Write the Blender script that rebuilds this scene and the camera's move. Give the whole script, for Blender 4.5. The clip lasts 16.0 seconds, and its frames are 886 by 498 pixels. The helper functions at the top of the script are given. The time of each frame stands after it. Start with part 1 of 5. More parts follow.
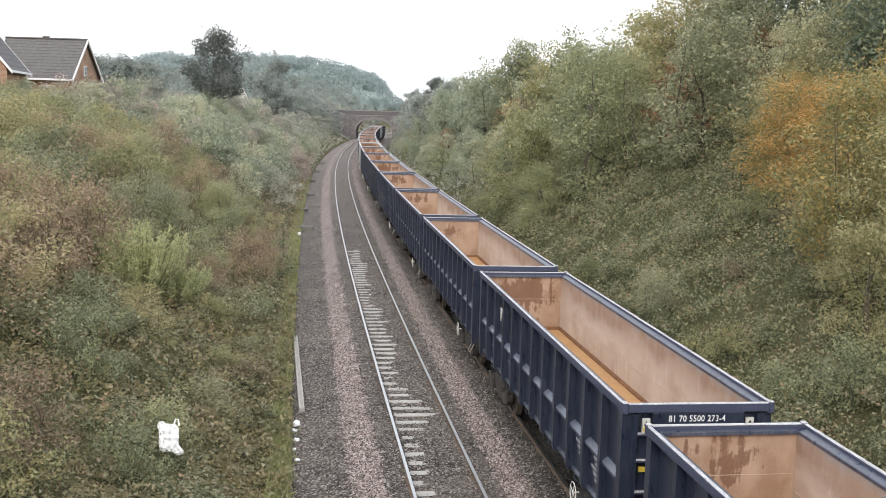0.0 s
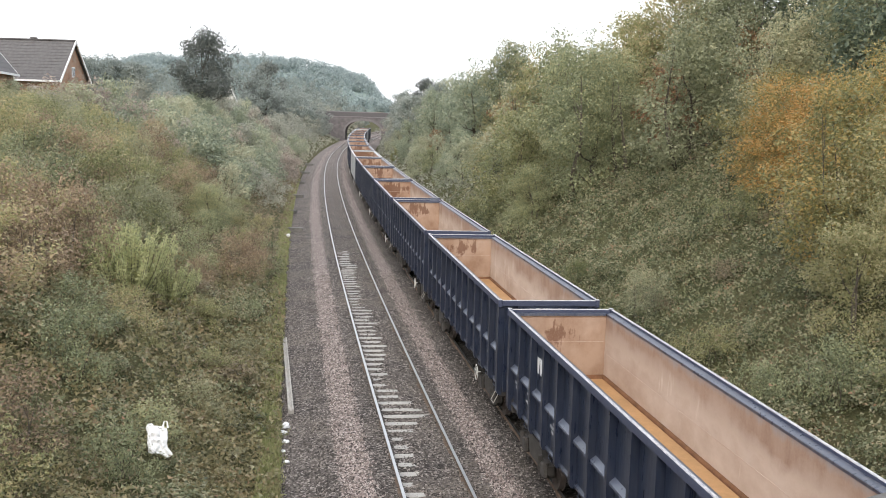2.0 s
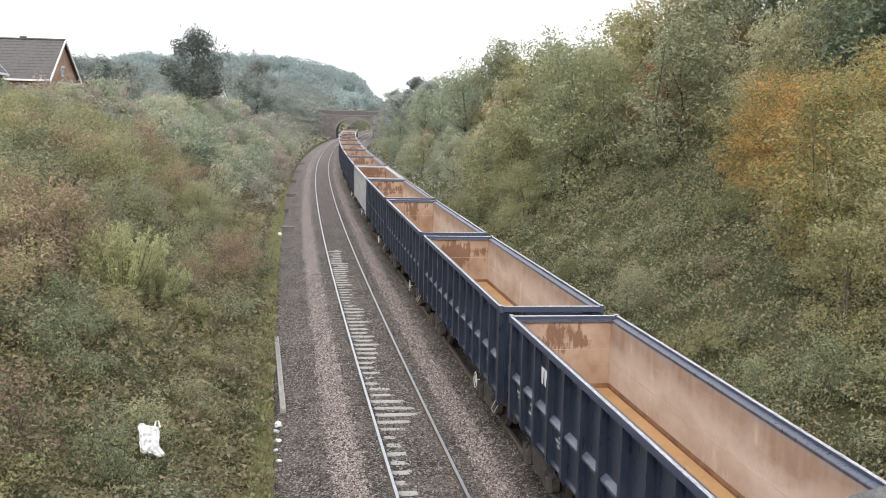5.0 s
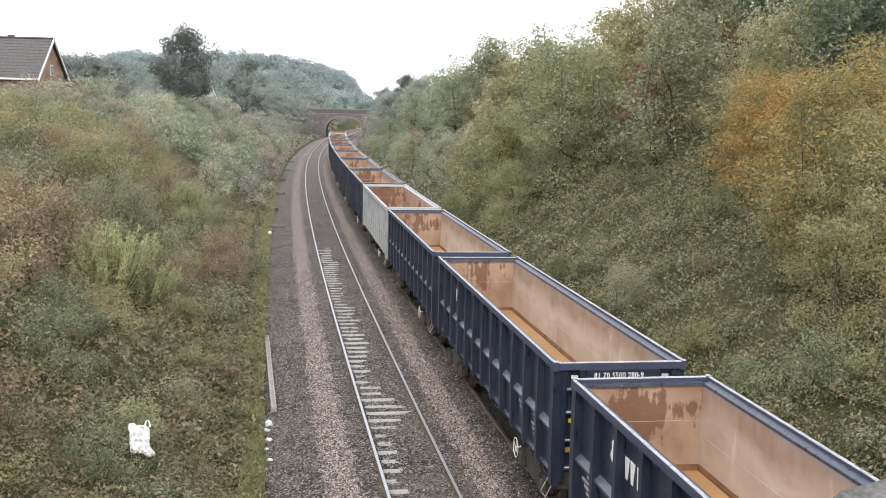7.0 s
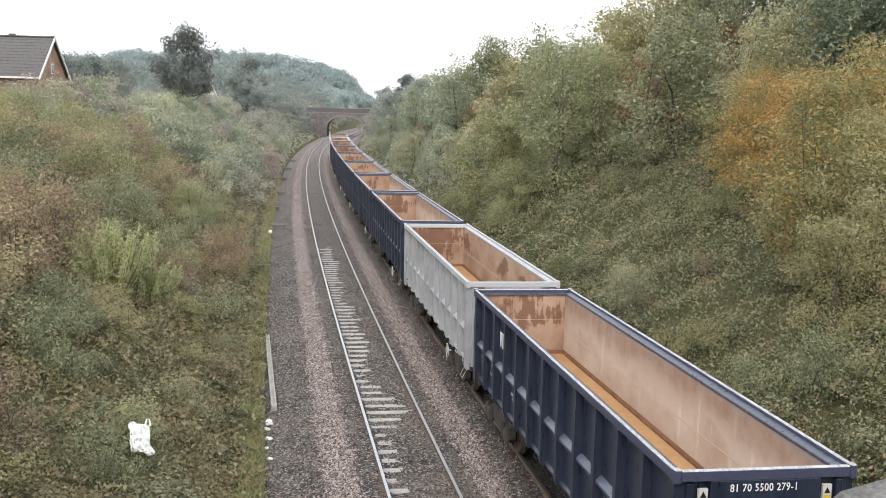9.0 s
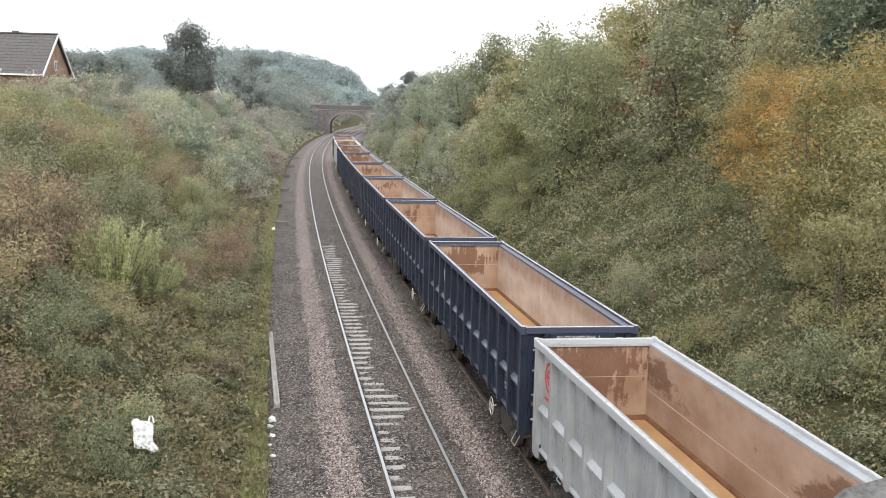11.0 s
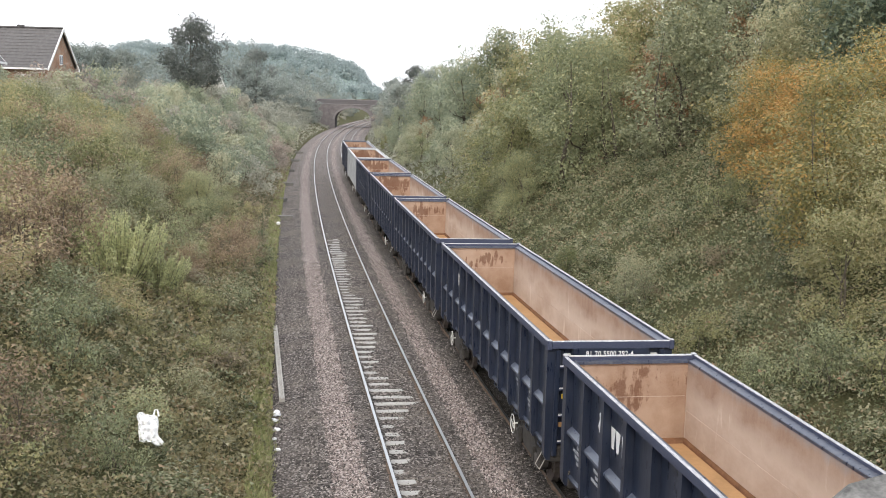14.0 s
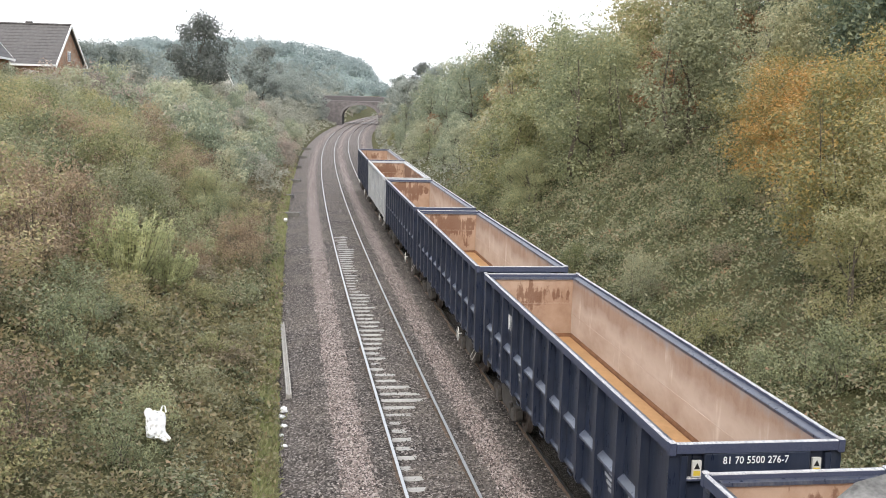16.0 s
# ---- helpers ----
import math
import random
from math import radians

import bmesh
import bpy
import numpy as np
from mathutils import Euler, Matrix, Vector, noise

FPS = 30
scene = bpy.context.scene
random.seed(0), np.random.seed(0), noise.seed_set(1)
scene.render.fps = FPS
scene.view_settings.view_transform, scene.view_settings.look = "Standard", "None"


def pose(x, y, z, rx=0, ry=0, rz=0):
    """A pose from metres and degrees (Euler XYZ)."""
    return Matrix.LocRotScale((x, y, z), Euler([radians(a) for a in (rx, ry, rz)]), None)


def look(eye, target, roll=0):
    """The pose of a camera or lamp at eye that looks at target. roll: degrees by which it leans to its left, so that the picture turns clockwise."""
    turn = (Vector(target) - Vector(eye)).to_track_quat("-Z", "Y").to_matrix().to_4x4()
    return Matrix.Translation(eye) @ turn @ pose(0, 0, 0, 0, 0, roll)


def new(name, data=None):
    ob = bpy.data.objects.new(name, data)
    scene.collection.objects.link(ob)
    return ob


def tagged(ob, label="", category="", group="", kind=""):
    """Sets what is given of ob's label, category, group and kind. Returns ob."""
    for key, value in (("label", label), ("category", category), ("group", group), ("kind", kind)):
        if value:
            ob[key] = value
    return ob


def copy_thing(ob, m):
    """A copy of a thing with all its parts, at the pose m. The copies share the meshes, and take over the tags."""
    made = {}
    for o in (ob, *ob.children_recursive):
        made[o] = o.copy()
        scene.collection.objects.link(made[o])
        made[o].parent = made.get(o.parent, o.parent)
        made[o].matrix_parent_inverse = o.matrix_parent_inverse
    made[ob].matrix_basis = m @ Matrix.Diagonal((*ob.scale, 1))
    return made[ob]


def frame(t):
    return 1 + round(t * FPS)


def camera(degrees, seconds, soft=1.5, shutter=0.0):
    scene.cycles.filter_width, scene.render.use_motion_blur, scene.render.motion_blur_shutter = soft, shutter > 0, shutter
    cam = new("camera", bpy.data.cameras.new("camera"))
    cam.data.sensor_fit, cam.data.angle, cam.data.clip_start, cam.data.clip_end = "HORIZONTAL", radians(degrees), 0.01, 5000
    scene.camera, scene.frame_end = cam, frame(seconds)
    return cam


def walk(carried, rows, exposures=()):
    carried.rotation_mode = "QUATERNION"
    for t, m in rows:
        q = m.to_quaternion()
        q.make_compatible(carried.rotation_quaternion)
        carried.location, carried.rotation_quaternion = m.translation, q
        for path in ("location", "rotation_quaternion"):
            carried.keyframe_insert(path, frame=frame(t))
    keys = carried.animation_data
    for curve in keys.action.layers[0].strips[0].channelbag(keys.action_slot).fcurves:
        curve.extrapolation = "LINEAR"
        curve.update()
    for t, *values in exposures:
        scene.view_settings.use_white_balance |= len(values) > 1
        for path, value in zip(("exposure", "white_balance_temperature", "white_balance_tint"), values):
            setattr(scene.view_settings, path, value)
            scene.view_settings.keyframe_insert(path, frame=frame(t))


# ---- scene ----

# ------------------------------------------------------------------ camera
EYE = Vector((-3.412, 0.0, 8.190))
cam = camera(45.36, 16.0, soft=0.9)
# seconds, heading to the right of the line's own heading, tilt down, lean (degrees)
AIM = [
    (0, 8.481, 7.648, 1.672),
    (0.5, 8.564, 7.631, 1.693),
    (1, 8.695, 7.613, 1.695),
    (1.5, 8.912, 7.603, 1.690),
    (2, 9.061, 7.559, 1.683),
    (2.5, 9.149, 7.505, 1.728),
    (3, 9.216, 7.460, 1.723),
    (3.5, 9.270, 7.479, 1.662),
    (4, 9.318, 7.523, 1.637),
    (6.5, 9.947, 7.752, 1.386),
    (7, 10.048, 7.722, 1.414),
    (7.5, 10.086, 7.704, 1.384),
    (8, 10.182, 7.698, 1.366),
    (8.5, 10.195, 7.699, 1.447),
    (9, 10.018, 7.759, 1.509),
    (11.5, 9.855, 7.915, 1.532),
    (12, 9.863, 7.926, 1.550),
    (12.5, 9.856, 8.007, 1.601),
    (13, 9.822, 8.060, 1.640),
    (13.5, 9.744, 8.151, 1.617),
    (14, 9.608, 8.218, 1.572),
    (14.5, 9.521, 8.303, 1.582),
    (15, 9.416, 8.375, 1.610),
    (15.5, 9.319, 8.422, 1.623),
    (16, 9.232, 8.398, 1.620),
]


def aim(heading, tilt, lean):
    a, b = radians(heading), radians(tilt)
    way = Vector((math.sin(a) * math.cos(b), math.cos(a) * math.cos(b), -math.sin(b)))
    return look(EYE, EYE + way * 10.0, lean)


walk(cam, [(t, aim(h, p, r)) for t, h, p, r in AIM], ((0, 0.6), (13, 0.6), (16, 0.72)))

# ------------------------------------------------------------------ light
SUN_TURN, SUN_HEIGHT = radians(205.0), radians(42.0)
world = bpy.data.worlds.new("overcast_sky")
scene.world = world
world.use_nodes = True
wn, wl = world.node_tree.nodes, world.node_tree.links
wn.clear()
w_sky = wn.new("ShaderNodeTexSky")
w_sky.sky_type, w_sky.sun_disc = "NISHITA", False
w_sky.sun_elevation, w_sky.sun_rotation = SUN_HEIGHT, SUN_TURN
w_sky.dust_density, w_sky.air_density = 6.0, 1.5
w_low = wn.new("ShaderNodeBackground")
w_low.inputs["Strength"].default_value = 0.05
w_cloud = wn.new("ShaderNodeBackground")
w_cloud.inputs["Color"].default_value = (0.92, 0.945, 1.0, 1)
w_cloud.inputs["Strength"].default_value = 0.96
w_add, w_out = wn.new("ShaderNodeAddShader"), wn.new("ShaderNodeOutputWorld")
wl.new(w_sky.outputs[0], w_low.inputs["Color"])
wl.new(w_low.outputs[0], w_add.inputs[0])
wl.new(w_cloud.outputs[0], w_add.inputs[1])
wl.new(w_add.outputs[0], w_out.inputs["Surface"])

sun = new("sun", bpy.data.lights.new("sun", "SUN"))
sun.data.energy, sun.data.angle, sun.data.color = 0.7, radians(25), (1.0, 0.97, 0.92)
sun_from = Vector((math.sin(SUN_TURN) * math.cos(SUN_HEIGHT), math.cos(SUN_TURN) * math.cos(SUN_HEIGHT), math.sin(SUN_HEIGHT)))
sun.matrix_world = look(sun_from * 100, (0, 0, 0))


# ------------------------------------------------------------------ materials
def material(name, rough=0.8, metal=0.0, spec=0.3):
    m = bpy.data.materials.new(name)
    m.use_nodes = True
    b = m.node_tree.nodes["Principled BSDF"]
    b.inputs["Roughness"].default_value = rough
    b.inputs["Metallic"].default_value = metal
    b.inputs["Specular IOR Level"].default_value = spec
    return m, m.node_tree.nodes, m.node_tree.links, b


def node(ns, kind, **values):
    n = ns.new(kind)
    for key, value in values.items():
        n.inputs[key.replace("_", " ")].default_value = value
    return n


def coords(ns, ls, which="Object", scale=(1, 1, 1)):
    c, m = ns.new("ShaderNodeTexCoord"), ns.new("ShaderNodeMapping")
    m.inputs["Scale"].default_value = scale
    ls.new(c.outputs[which], m.inputs["Vector"])
    return m.outputs[0]


def noise_tex(ns, ls, vec, scale, detail=4.0, rough=0.6):
    n = node(ns, "ShaderNodeTexNoise", Scale=scale, Detail=detail, Roughness=rough)
    ls.new(vec, n.inputs["Vector"])
    return n.outputs["Fac"]


def ramp(ns, ls, fac, *stops):
    r = ns.new("ShaderNodeValToRGB")
    e = r.color_ramp.elements
    while len(e) < len(stops):
        e.new(0.5)
    for el, (pos, col) in zip(e, stops):
        el.position = pos
        el.color = (*col, 1) if not isinstance(col, (int, float)) else (col, col, col, 1)
    ls.new(fac, r.inputs["Fac"])
    return r.outputs["Color"]


def mix(ns, ls, fac, a, b, how="MIX"):
    m = ns.new("ShaderNodeMix")
    m.data_type, m.blend_type = "RGBA", how
    for sock, val in ((m.inputs[0], fac), (m.inputs[6], a), (m.inputs[7], b)):
        if isinstance(val, bpy.types.NodeSocket):
            ls.new(val, sock)
        elif isinstance(val, (int, float)):
            sock.default_value = val
        else:
            sock.default_value = (*val, 1)
    return m.outputs[2]


def calc(ns, ls, how, a, b=0.0):
    m = ns.new("ShaderNodeMath")
    m.operation = how
    for sock, val in ((m.inputs[0], a), (m.inputs[1], b)):
        if isinstance(val, bpy.types.NodeSocket):
            ls.new(val, sock)
        else:
            sock.default_value = val
    return m.outputs[0]


def bump(ns, ls, b, height, strength=0.4, distance=0.02):
    n = node(ns, "ShaderNodeBump", Strength=strength, Distance=distance)
    ls.new(height, n.inputs["Height"])
    ls.new(n.outputs[0], b.inputs["Normal"])


def plain(name, col, rough=0.7, metal=0.0, vary=0.15, scale=6.0, spec=0.3):
    m, ns, ls, b = material(name, rough, metal, spec)
    v = coords(ns, ls)
    n1, n2 = noise_tex(ns, ls, v, scale), noise_tex(ns, ls, v, scale * 9)
    lo, hi = [c * (1 - vary) for c in col], [min(1, c * (1 + vary)) for c in col]
    ls.new(mix(ns, ls, 0.35, ramp(ns, ls, n1, (0.3, lo), (0.7, hi)), ramp(ns, ls, n2, (0.3, lo), (0.7, hi))), b.inputs["Base Color"])
    bump(ns, ls, b, n2, 0.15, 0.005)
    return m


def leaf_material(name, *cols, through_light=0.4, rough=0.5, plant_vary=0.45, gain=1.0, leaf_vary=0.5):
    """Leaves: colour differs leaf by leaf, by patch and by plant."""
    m, ns, ls, b = material(name, rough, 0.0, 0.5)
    geo, inf = ns.new("ShaderNodeNewGeometry"), ns.new("ShaderNodeObjectInfo")
    patch = noise_tex(ns, ls, coords(ns, ls, "Object"), 0.9, 3.0)
    f = calc(ns, ls, "SUBTRACT", calc(ns, ls, "MULTIPLY", geo.outputs["Random Per Island"], leaf_vary), 0.4 * leaf_vary)
    f = calc(ns, ls, "ADD", f, calc(ns, ls, "MULTIPLY", patch, 0.85))
    f = calc(ns, ls, "ADD", f, calc(ns, ls, "MULTIPLY", calc(ns, ls, "SUBTRACT", inf.outputs["Random"], 0.5), plant_vary))
    col = ramp(ns, ls, f, *[(0.12 + 0.72 * i / (len(cols) - 1), (c[0] * gain * 1.01, c[1] * gain * 0.975, c[2] * gain * 1.12)) for i, c in enumerate(cols)])
    ls.new(col, b.inputs["Base Color"])
    tr, ms = ns.new("ShaderNodeBsdfTranslucent"), ns.new("ShaderNodeMixShader")
    ls.new(col, tr.inputs["Color"])
    ms.inputs[0].default_value = through_light
    ls.new(b.outputs[0], ms.inputs[1])
    ls.new(tr.outputs[0], ms.inputs[2])
    ls.new(ms.outputs[0], ns["Material Output"].inputs["Surface"])
    return m


LEAF_OLIVE = leaf_material("olive_leaves", (0.10, 0.115, 0.05), (0.19, 0.205, 0.085), (0.28, 0.27, 0.12), (0.36, 0.30, 0.15), gain=1.42)
LEAF_GREEN = leaf_material("green_leaves", (0.068, 0.085, 0.043), (0.128, 0.15, 0.076), (0.192, 0.212, 0.105), (0.28, 0.28, 0.135), gain=1.68)
LEAF_MAPLE = leaf_material("maple_leaves", (0.10, 0.118, 0.06), (0.185, 0.20, 0.105), (0.27, 0.28, 0.15), (0.33, 0.31, 0.17), leaf_vary=0.4, gain=1.5)
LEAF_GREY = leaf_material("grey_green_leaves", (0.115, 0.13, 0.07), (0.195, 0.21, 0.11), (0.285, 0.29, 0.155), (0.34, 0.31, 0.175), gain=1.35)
LEAF_LIME = leaf_material("yellow_green_leaves", (0.16, 0.19, 0.075), (0.25, 0.28, 0.11), (0.35, 0.35, 0.15), (0.43, 0.40, 0.19), gain=0.88)
LEAF_WILLOW = leaf_material("willow_leaves", (0.17, 0.21, 0.09), (0.27, 0.31, 0.14), (0.38, 0.41, 0.19), (0.45, 0.46, 0.22), gain=1.25)
LEAF_BROWN = leaf_material("brown_leaves", (0.12, 0.09, 0.055), (0.22, 0.17, 0.10), (0.30, 0.23, 0.13), (0.26, 0.25, 0.12), gain=1.35)
LEAF_AMBER = leaf_material("amber_leaves", (0.12, 0.14, 0.055), (0.225, 0.235, 0.09), (0.38, 0.31, 0.10), (0.52, 0.30, 0.085), plant_vary=0.6)
LEAF_RUST = leaf_material("rust_leaves", (0.18, 0.13, 0.07), (0.30, 0.18, 0.09), (0.40, 0.22, 0.10), (0.32, 0.27, 0.12))
LEAF_DARK = leaf_material("dark_leaves", (0.055, 0.08, 0.05), (0.11, 0.145, 0.085), (0.18, 0.21, 0.11), (0.28, 0.27, 0.13), gain=1.3)
LEAF_BRAMBLE = leaf_material("bramble_leaves", (0.045, 0.06, 0.028), (0.118, 0.142, 0.062), (0.24, 0.265, 0.13), (0.35, 0.335, 0.185), (0.36, 0.22, 0.12), plant_vary=0.0)
LEAF_LOW = leaf_material("undergrowth_leaves", (0.085, 0.085, 0.04), (0.19, 0.185, 0.085), (0.29, 0.27, 0.125), (0.36, 0.27, 0.14), plant_vary=0.0)
LEAF_SERE = leaf_material("dry_undergrowth_leaves", (0.13, 0.11, 0.065), (0.22, 0.19, 0.11), (0.31, 0.26, 0.15), (0.27, 0.28, 0.14), plant_vary=0.0)
GRASS = leaf_material("long_grass", (0.18, 0.21, 0.075), (0.31, 0.34, 0.135), (0.45, 0.43, 0.22), plant_vary=0.0)
# the hill wood's blue-grey holds distance haze, put into the leaf colour
LEAF_FAR = leaf_material("haze_tinted_wood_leaves", (0.24, 0.305, 0.265), (0.30, 0.365, 0.31), (0.36, 0.42, 0.345), plant_vary=0.0, leaf_vary=0.25, gain=1.12, through_light=0.5)
# grey leaves made paler and flatter to paint in haze further off
LEAF_HAZED = leaf_material("haze_paled_grey_leaves", (0.225, 0.235, 0.175), (0.285, 0.30, 0.215), (0.345, 0.345, 0.25), (0.38, 0.35, 0.255), gain=1.3, leaf_vary=0.25)
# mist of the distance is painted into these two leaf colours
LEAF_MIST = leaf_material("mist_tinted_leaves", (0.21, 0.25, 0.205), (0.285, 0.325, 0.255), (0.36, 0.385, 0.295), plant_vary=0.3, leaf_vary=0.15, gain=1.1)
LEAF_HAZE = leaf_material("haze_tinted_green_leaves", (0.17, 0.20, 0.165), (0.23, 0.26, 0.205), (0.29, 0.31, 0.24), leaf_vary=0.25)
# green and brown leaves, paled in the same way for distance haze
LEAF_HAZED_GREEN = leaf_material("haze_paled_green_leaves", (0.16, 0.20, 0.13), (0.25, 0.29, 0.18), (0.34, 0.365, 0.22), (0.40, 0.39, 0.24), leaf_vary=0.3, gain=1.25)
LEAF_HAZED_BROWN = leaf_material("haze_paled_brown_leaves", (0.22, 0.20, 0.15), (0.32, 0.28, 0.21), (0.40, 0.34, 0.25), (0.36, 0.36, 0.25), leaf_vary=0.3, gain=1.1)
# oak green lifted and greyed to paint haze in
LEAF_OAK = leaf_material("haze_tinted_oak_leaves", (0.11, 0.13, 0.105), (0.17, 0.19, 0.15), (0.24, 0.25, 0.19), leaf_vary=0.4)
# hill ground takes the same painted haze as its wood
HILL_GROUND = plain("haze_tinted_hill_ground", (0.20, 0.25, 0.23), 0.95, 0.0, 0.15, 0.05)
BARK = plain("bark", (0.11, 0.095, 0.075), 0.9, vary=0.4, scale=9)

STEEL_TOP = plain("polished_rail_steel", (0.5, 0.5, 0.5), 0.38, 1.0, 0.1, 3.0)
RAIL_RUST = plain("rusty_rail_side", (0.14, 0.10, 0.075), 0.85, 0.0, 0.35, 8.0)
CONCRETE = plain("weathered_concrete", (0.34, 0.325, 0.30), 0.85, 0.0, 0.25, 5.0)
SLEEPER = plain("sleeper_concrete", (0.36, 0.355, 0.335), 0.85, 0.0, 0.3, 2.5)


def ballast_material():
    """Crushed stone; fresher, pinker stone lies in a band outside each rail, and painted haze pales it far off. UV is
    metres across and along the line.
    """
    m, ns, ls, b = material("track_ballast", 0.9, 0.0, 0.2)
    uv = ns.new("ShaderNodeTexCoord").outputs["UV"]
    vor = node(ns, "ShaderNodeTexVoronoi", Scale=21.0)
    vor.voronoi_dimensions = "2D"
    ls.new(uv, vor.inputs["Vector"])
    stone = ns.new("ShaderNodeSeparateColor")
    ls.new(vor.outputs["Color"], stone.inputs[0])
    dark = ramp(ns, ls, stone.outputs[0], (0.0, (0.015, 0.013, 0.012)), (0.5, (0.072, 0.064, 0.059)), (0.8, (0.155, 0.138, 0.128)), (1.0, (0.40, 0.365, 0.34)))
    pink = ramp(ns, ls, stone.outputs[1], (0.0, (0.06, 0.047, 0.043)), (0.5, (0.215, 0.175, 0.16)), (1.0, (0.52, 0.455, 0.425)))
    sep = ns.new("ShaderNodeSeparateXYZ")
    ls.new(uv, sep.inputs[0])
    wob = noise_tex(ns, ls, uv, 0.8, 5.0)
    across = calc(ns, ls, "ADD", sep.outputs[0], calc(ns, ls, "MULTIPLY", calc(ns, ls, "SUBTRACT", wob, 0.5), 0.55))
    band = None
    for mid, half in ((-1.66, 0.36), (1.58, 0.30), (5.0, 0.3)):
        d = calc(ns, ls, "ABSOLUTE", calc(ns, ls, "SUBTRACT", across, mid))
        one = calc(ns, ls, "LESS_THAN", calc(ns, ls, "ADD", d, calc(ns, ls, "MULTIPLY", stone.outputs[2], 0.25)), half + 0.12)
        band = one if band is None else calc(ns, ls, "MAXIMUM", band, one)
    big = noise_tex(ns, ls, uv, 0.35, 3.0)
    dark = mix(ns, ls, ramp(ns, ls, big, (0.4, 0.0), (0.65, 0.55)), dark, ramp(ns, ls, stone.outputs[1], (0.0, (0.03, 0.025, 0.02)), (1.0, (0.32, 0.275, 0.235))))
    # stone darkens to the right, from 2 to 2.5 m across
    right_dark = node(ns, "ShaderNodeMapRange", From_Min=2.0, From_Max=2.5, To_Min=0.0, To_Max=0.55)
    ls.new(across, right_dark.inputs["Value"])
    dark = mix(ns, ls, right_dark.outputs[0], dark, (0.02, 0.018, 0.015))
    # distance haze in the colour: stone gets paler from 60 to 170 m
    far_haze = node(ns, "ShaderNodeMapRange", From_Min=60.0, From_Max=170.0, To_Min=0.0, To_Max=0.7)
    ls.new(sep.outputs[1], far_haze.inputs["Value"])
    dark = mix(ns, ls, far_haze.outputs[0], dark, mix(ns, ls, 0.3, pink, (0.2, 0.19, 0.185)))
    ls.new(mix(ns, ls, band, dark, pink), b.inputs["Base Color"])
    bump(ns, ls, b, vor.outputs["Distance"], 1.0, 0.04)
    return m


BALLAST = ballast_material()


def soil_material():
    m, ns, ls, b = material("bank_soil_and_grass", 0.95, 0.0, 0.1)
    v = coords(ns, ls)
    n1, n2 = noise_tex(ns, ls, v, 0.25, 6.0), noise_tex(ns, ls, v, 9.0, 4.0)
    a = ramp(ns, ls, n1, (0.35, (0.06, 0.065, 0.03)), (0.5, (0.09, 0.09, 0.045)), (0.68, (0.11, 0.085, 0.05)))
    ls.new(mix(ns, ls, 0.5, a, ramp(ns, ls, n2, (0.3, (0.03, 0.028, 0.015)), (0.7, (0.14, 0.14, 0.07)))), b.inputs["Base Color"])
    bump(ns, ls, b, n2, 0.8, 0.1)
    return m


SOIL = soil_material()


def brick_wall_material(name, a, c, mortar, wide, high):
    m, ns, ls, b = material(name, 0.9, 0.0, 0.2)
    v = coords(ns, ls, "UV")
    t = node(ns, "ShaderNodeTexBrick", Scale=1.0, Mortar_Size=0.012, Brick_Width=wide, Row_Height=high)
    for key, col in (("Color1", a), ("Color2", c), ("Mortar", mortar)):
        t.inputs[key].default_value = (*col, 1)
    ls.new(v, t.inputs["Vector"])
    n = noise_tex(ns, ls, v, 1.3, 6.0)
    ls.new(mix(ns, ls, 0.6, t.outputs["Color"], ramp(ns, ls, n, (0.3, 0.25), (0.7, 0.9)), "MULTIPLY"), b.inputs["Base Color"])
    bump(ns, ls, b, t.outputs["Fac"], -0.5, 0.01)
    return m


BRICK_ORANGE = brick_wall_material("orange_brick", (0.42, 0.2, 0.11), (0.5, 0.26, 0.15), (0.5, 0.45, 0.38), 0.225, 0.075)
# stone colours shifted to a hazy mauve, for the far bridge's distance
STONE_GREY = brick_wall_material("haze_tinted_bridge_stone", (0.19, 0.175, 0.18), (0.24, 0.22, 0.22), (0.17, 0.16, 0.165), 0.6, 0.28)
COPING = plain("weathered_coping_stone", (0.17, 0.165, 0.155), 0.95, 0.0, 0.75, 14.0)
BLOCK_GREY = plain("dark_weathered_concrete", (0.18, 0.175, 0.165), 0.9, 0.0, 0.35, 5.0)
# darker courses, with the far bridge's haze in the colour too
DARK_STONE = plain("haze_tinted_sooty_stone", (0.21, 0.195, 0.2), 0.95, 0.0, 0.35, 3.0)
ROOF_TILE = plain("brown_roof_tile", (0.115, 0.11, 0.11), 0.8, 0.0, 0.25, 4.0)
WHITE_PAINT = plain("white_paint", (0.8, 0.8, 0.79), 0.5, 0.0, 0.05, 4.0)
WHITE_BAG = plain("white_plastic", (0.82, 0.83, 0.84), 0.4, 0.0, 0.06, 5.0)
WINDOW_GLASS = plain("dark_window_glass", (0.03, 0.035, 0.04), 0.08, 0.0, 0.1, 2.0, 0.6)


def wagon_paint(name, col, scuff):
    m, ns, ls, b = material(name, 0.3, 0.0, 0.6)
    v = coords(ns, ls)
    n1, n2 = noise_tex(ns, ls, v, 1.1, 5.0), noise_tex(ns, ls, coords(ns, ls, "Object", (6, 6, 0.9)), 2.2, 6.0)
    base = ramp(ns, ls, n1, (0.3, [c * 0.8 for c in col]), (0.7, [min(1, c * 1.25) for c in col]))
    dust = ramp(ns, ls, n2, (0.45, 0.0), (0.8, 0.35))
    ls.new(mix(ns, ls, dust, base, scuff), b.inputs["Base Color"])
    ls.new(ramp(ns, ls, n2, (0.3, 0.24), (0.8, 0.5)), b.inputs["Roughness"])
    bump(ns, ls, b, n1, 0.08, 0.02)
    return m


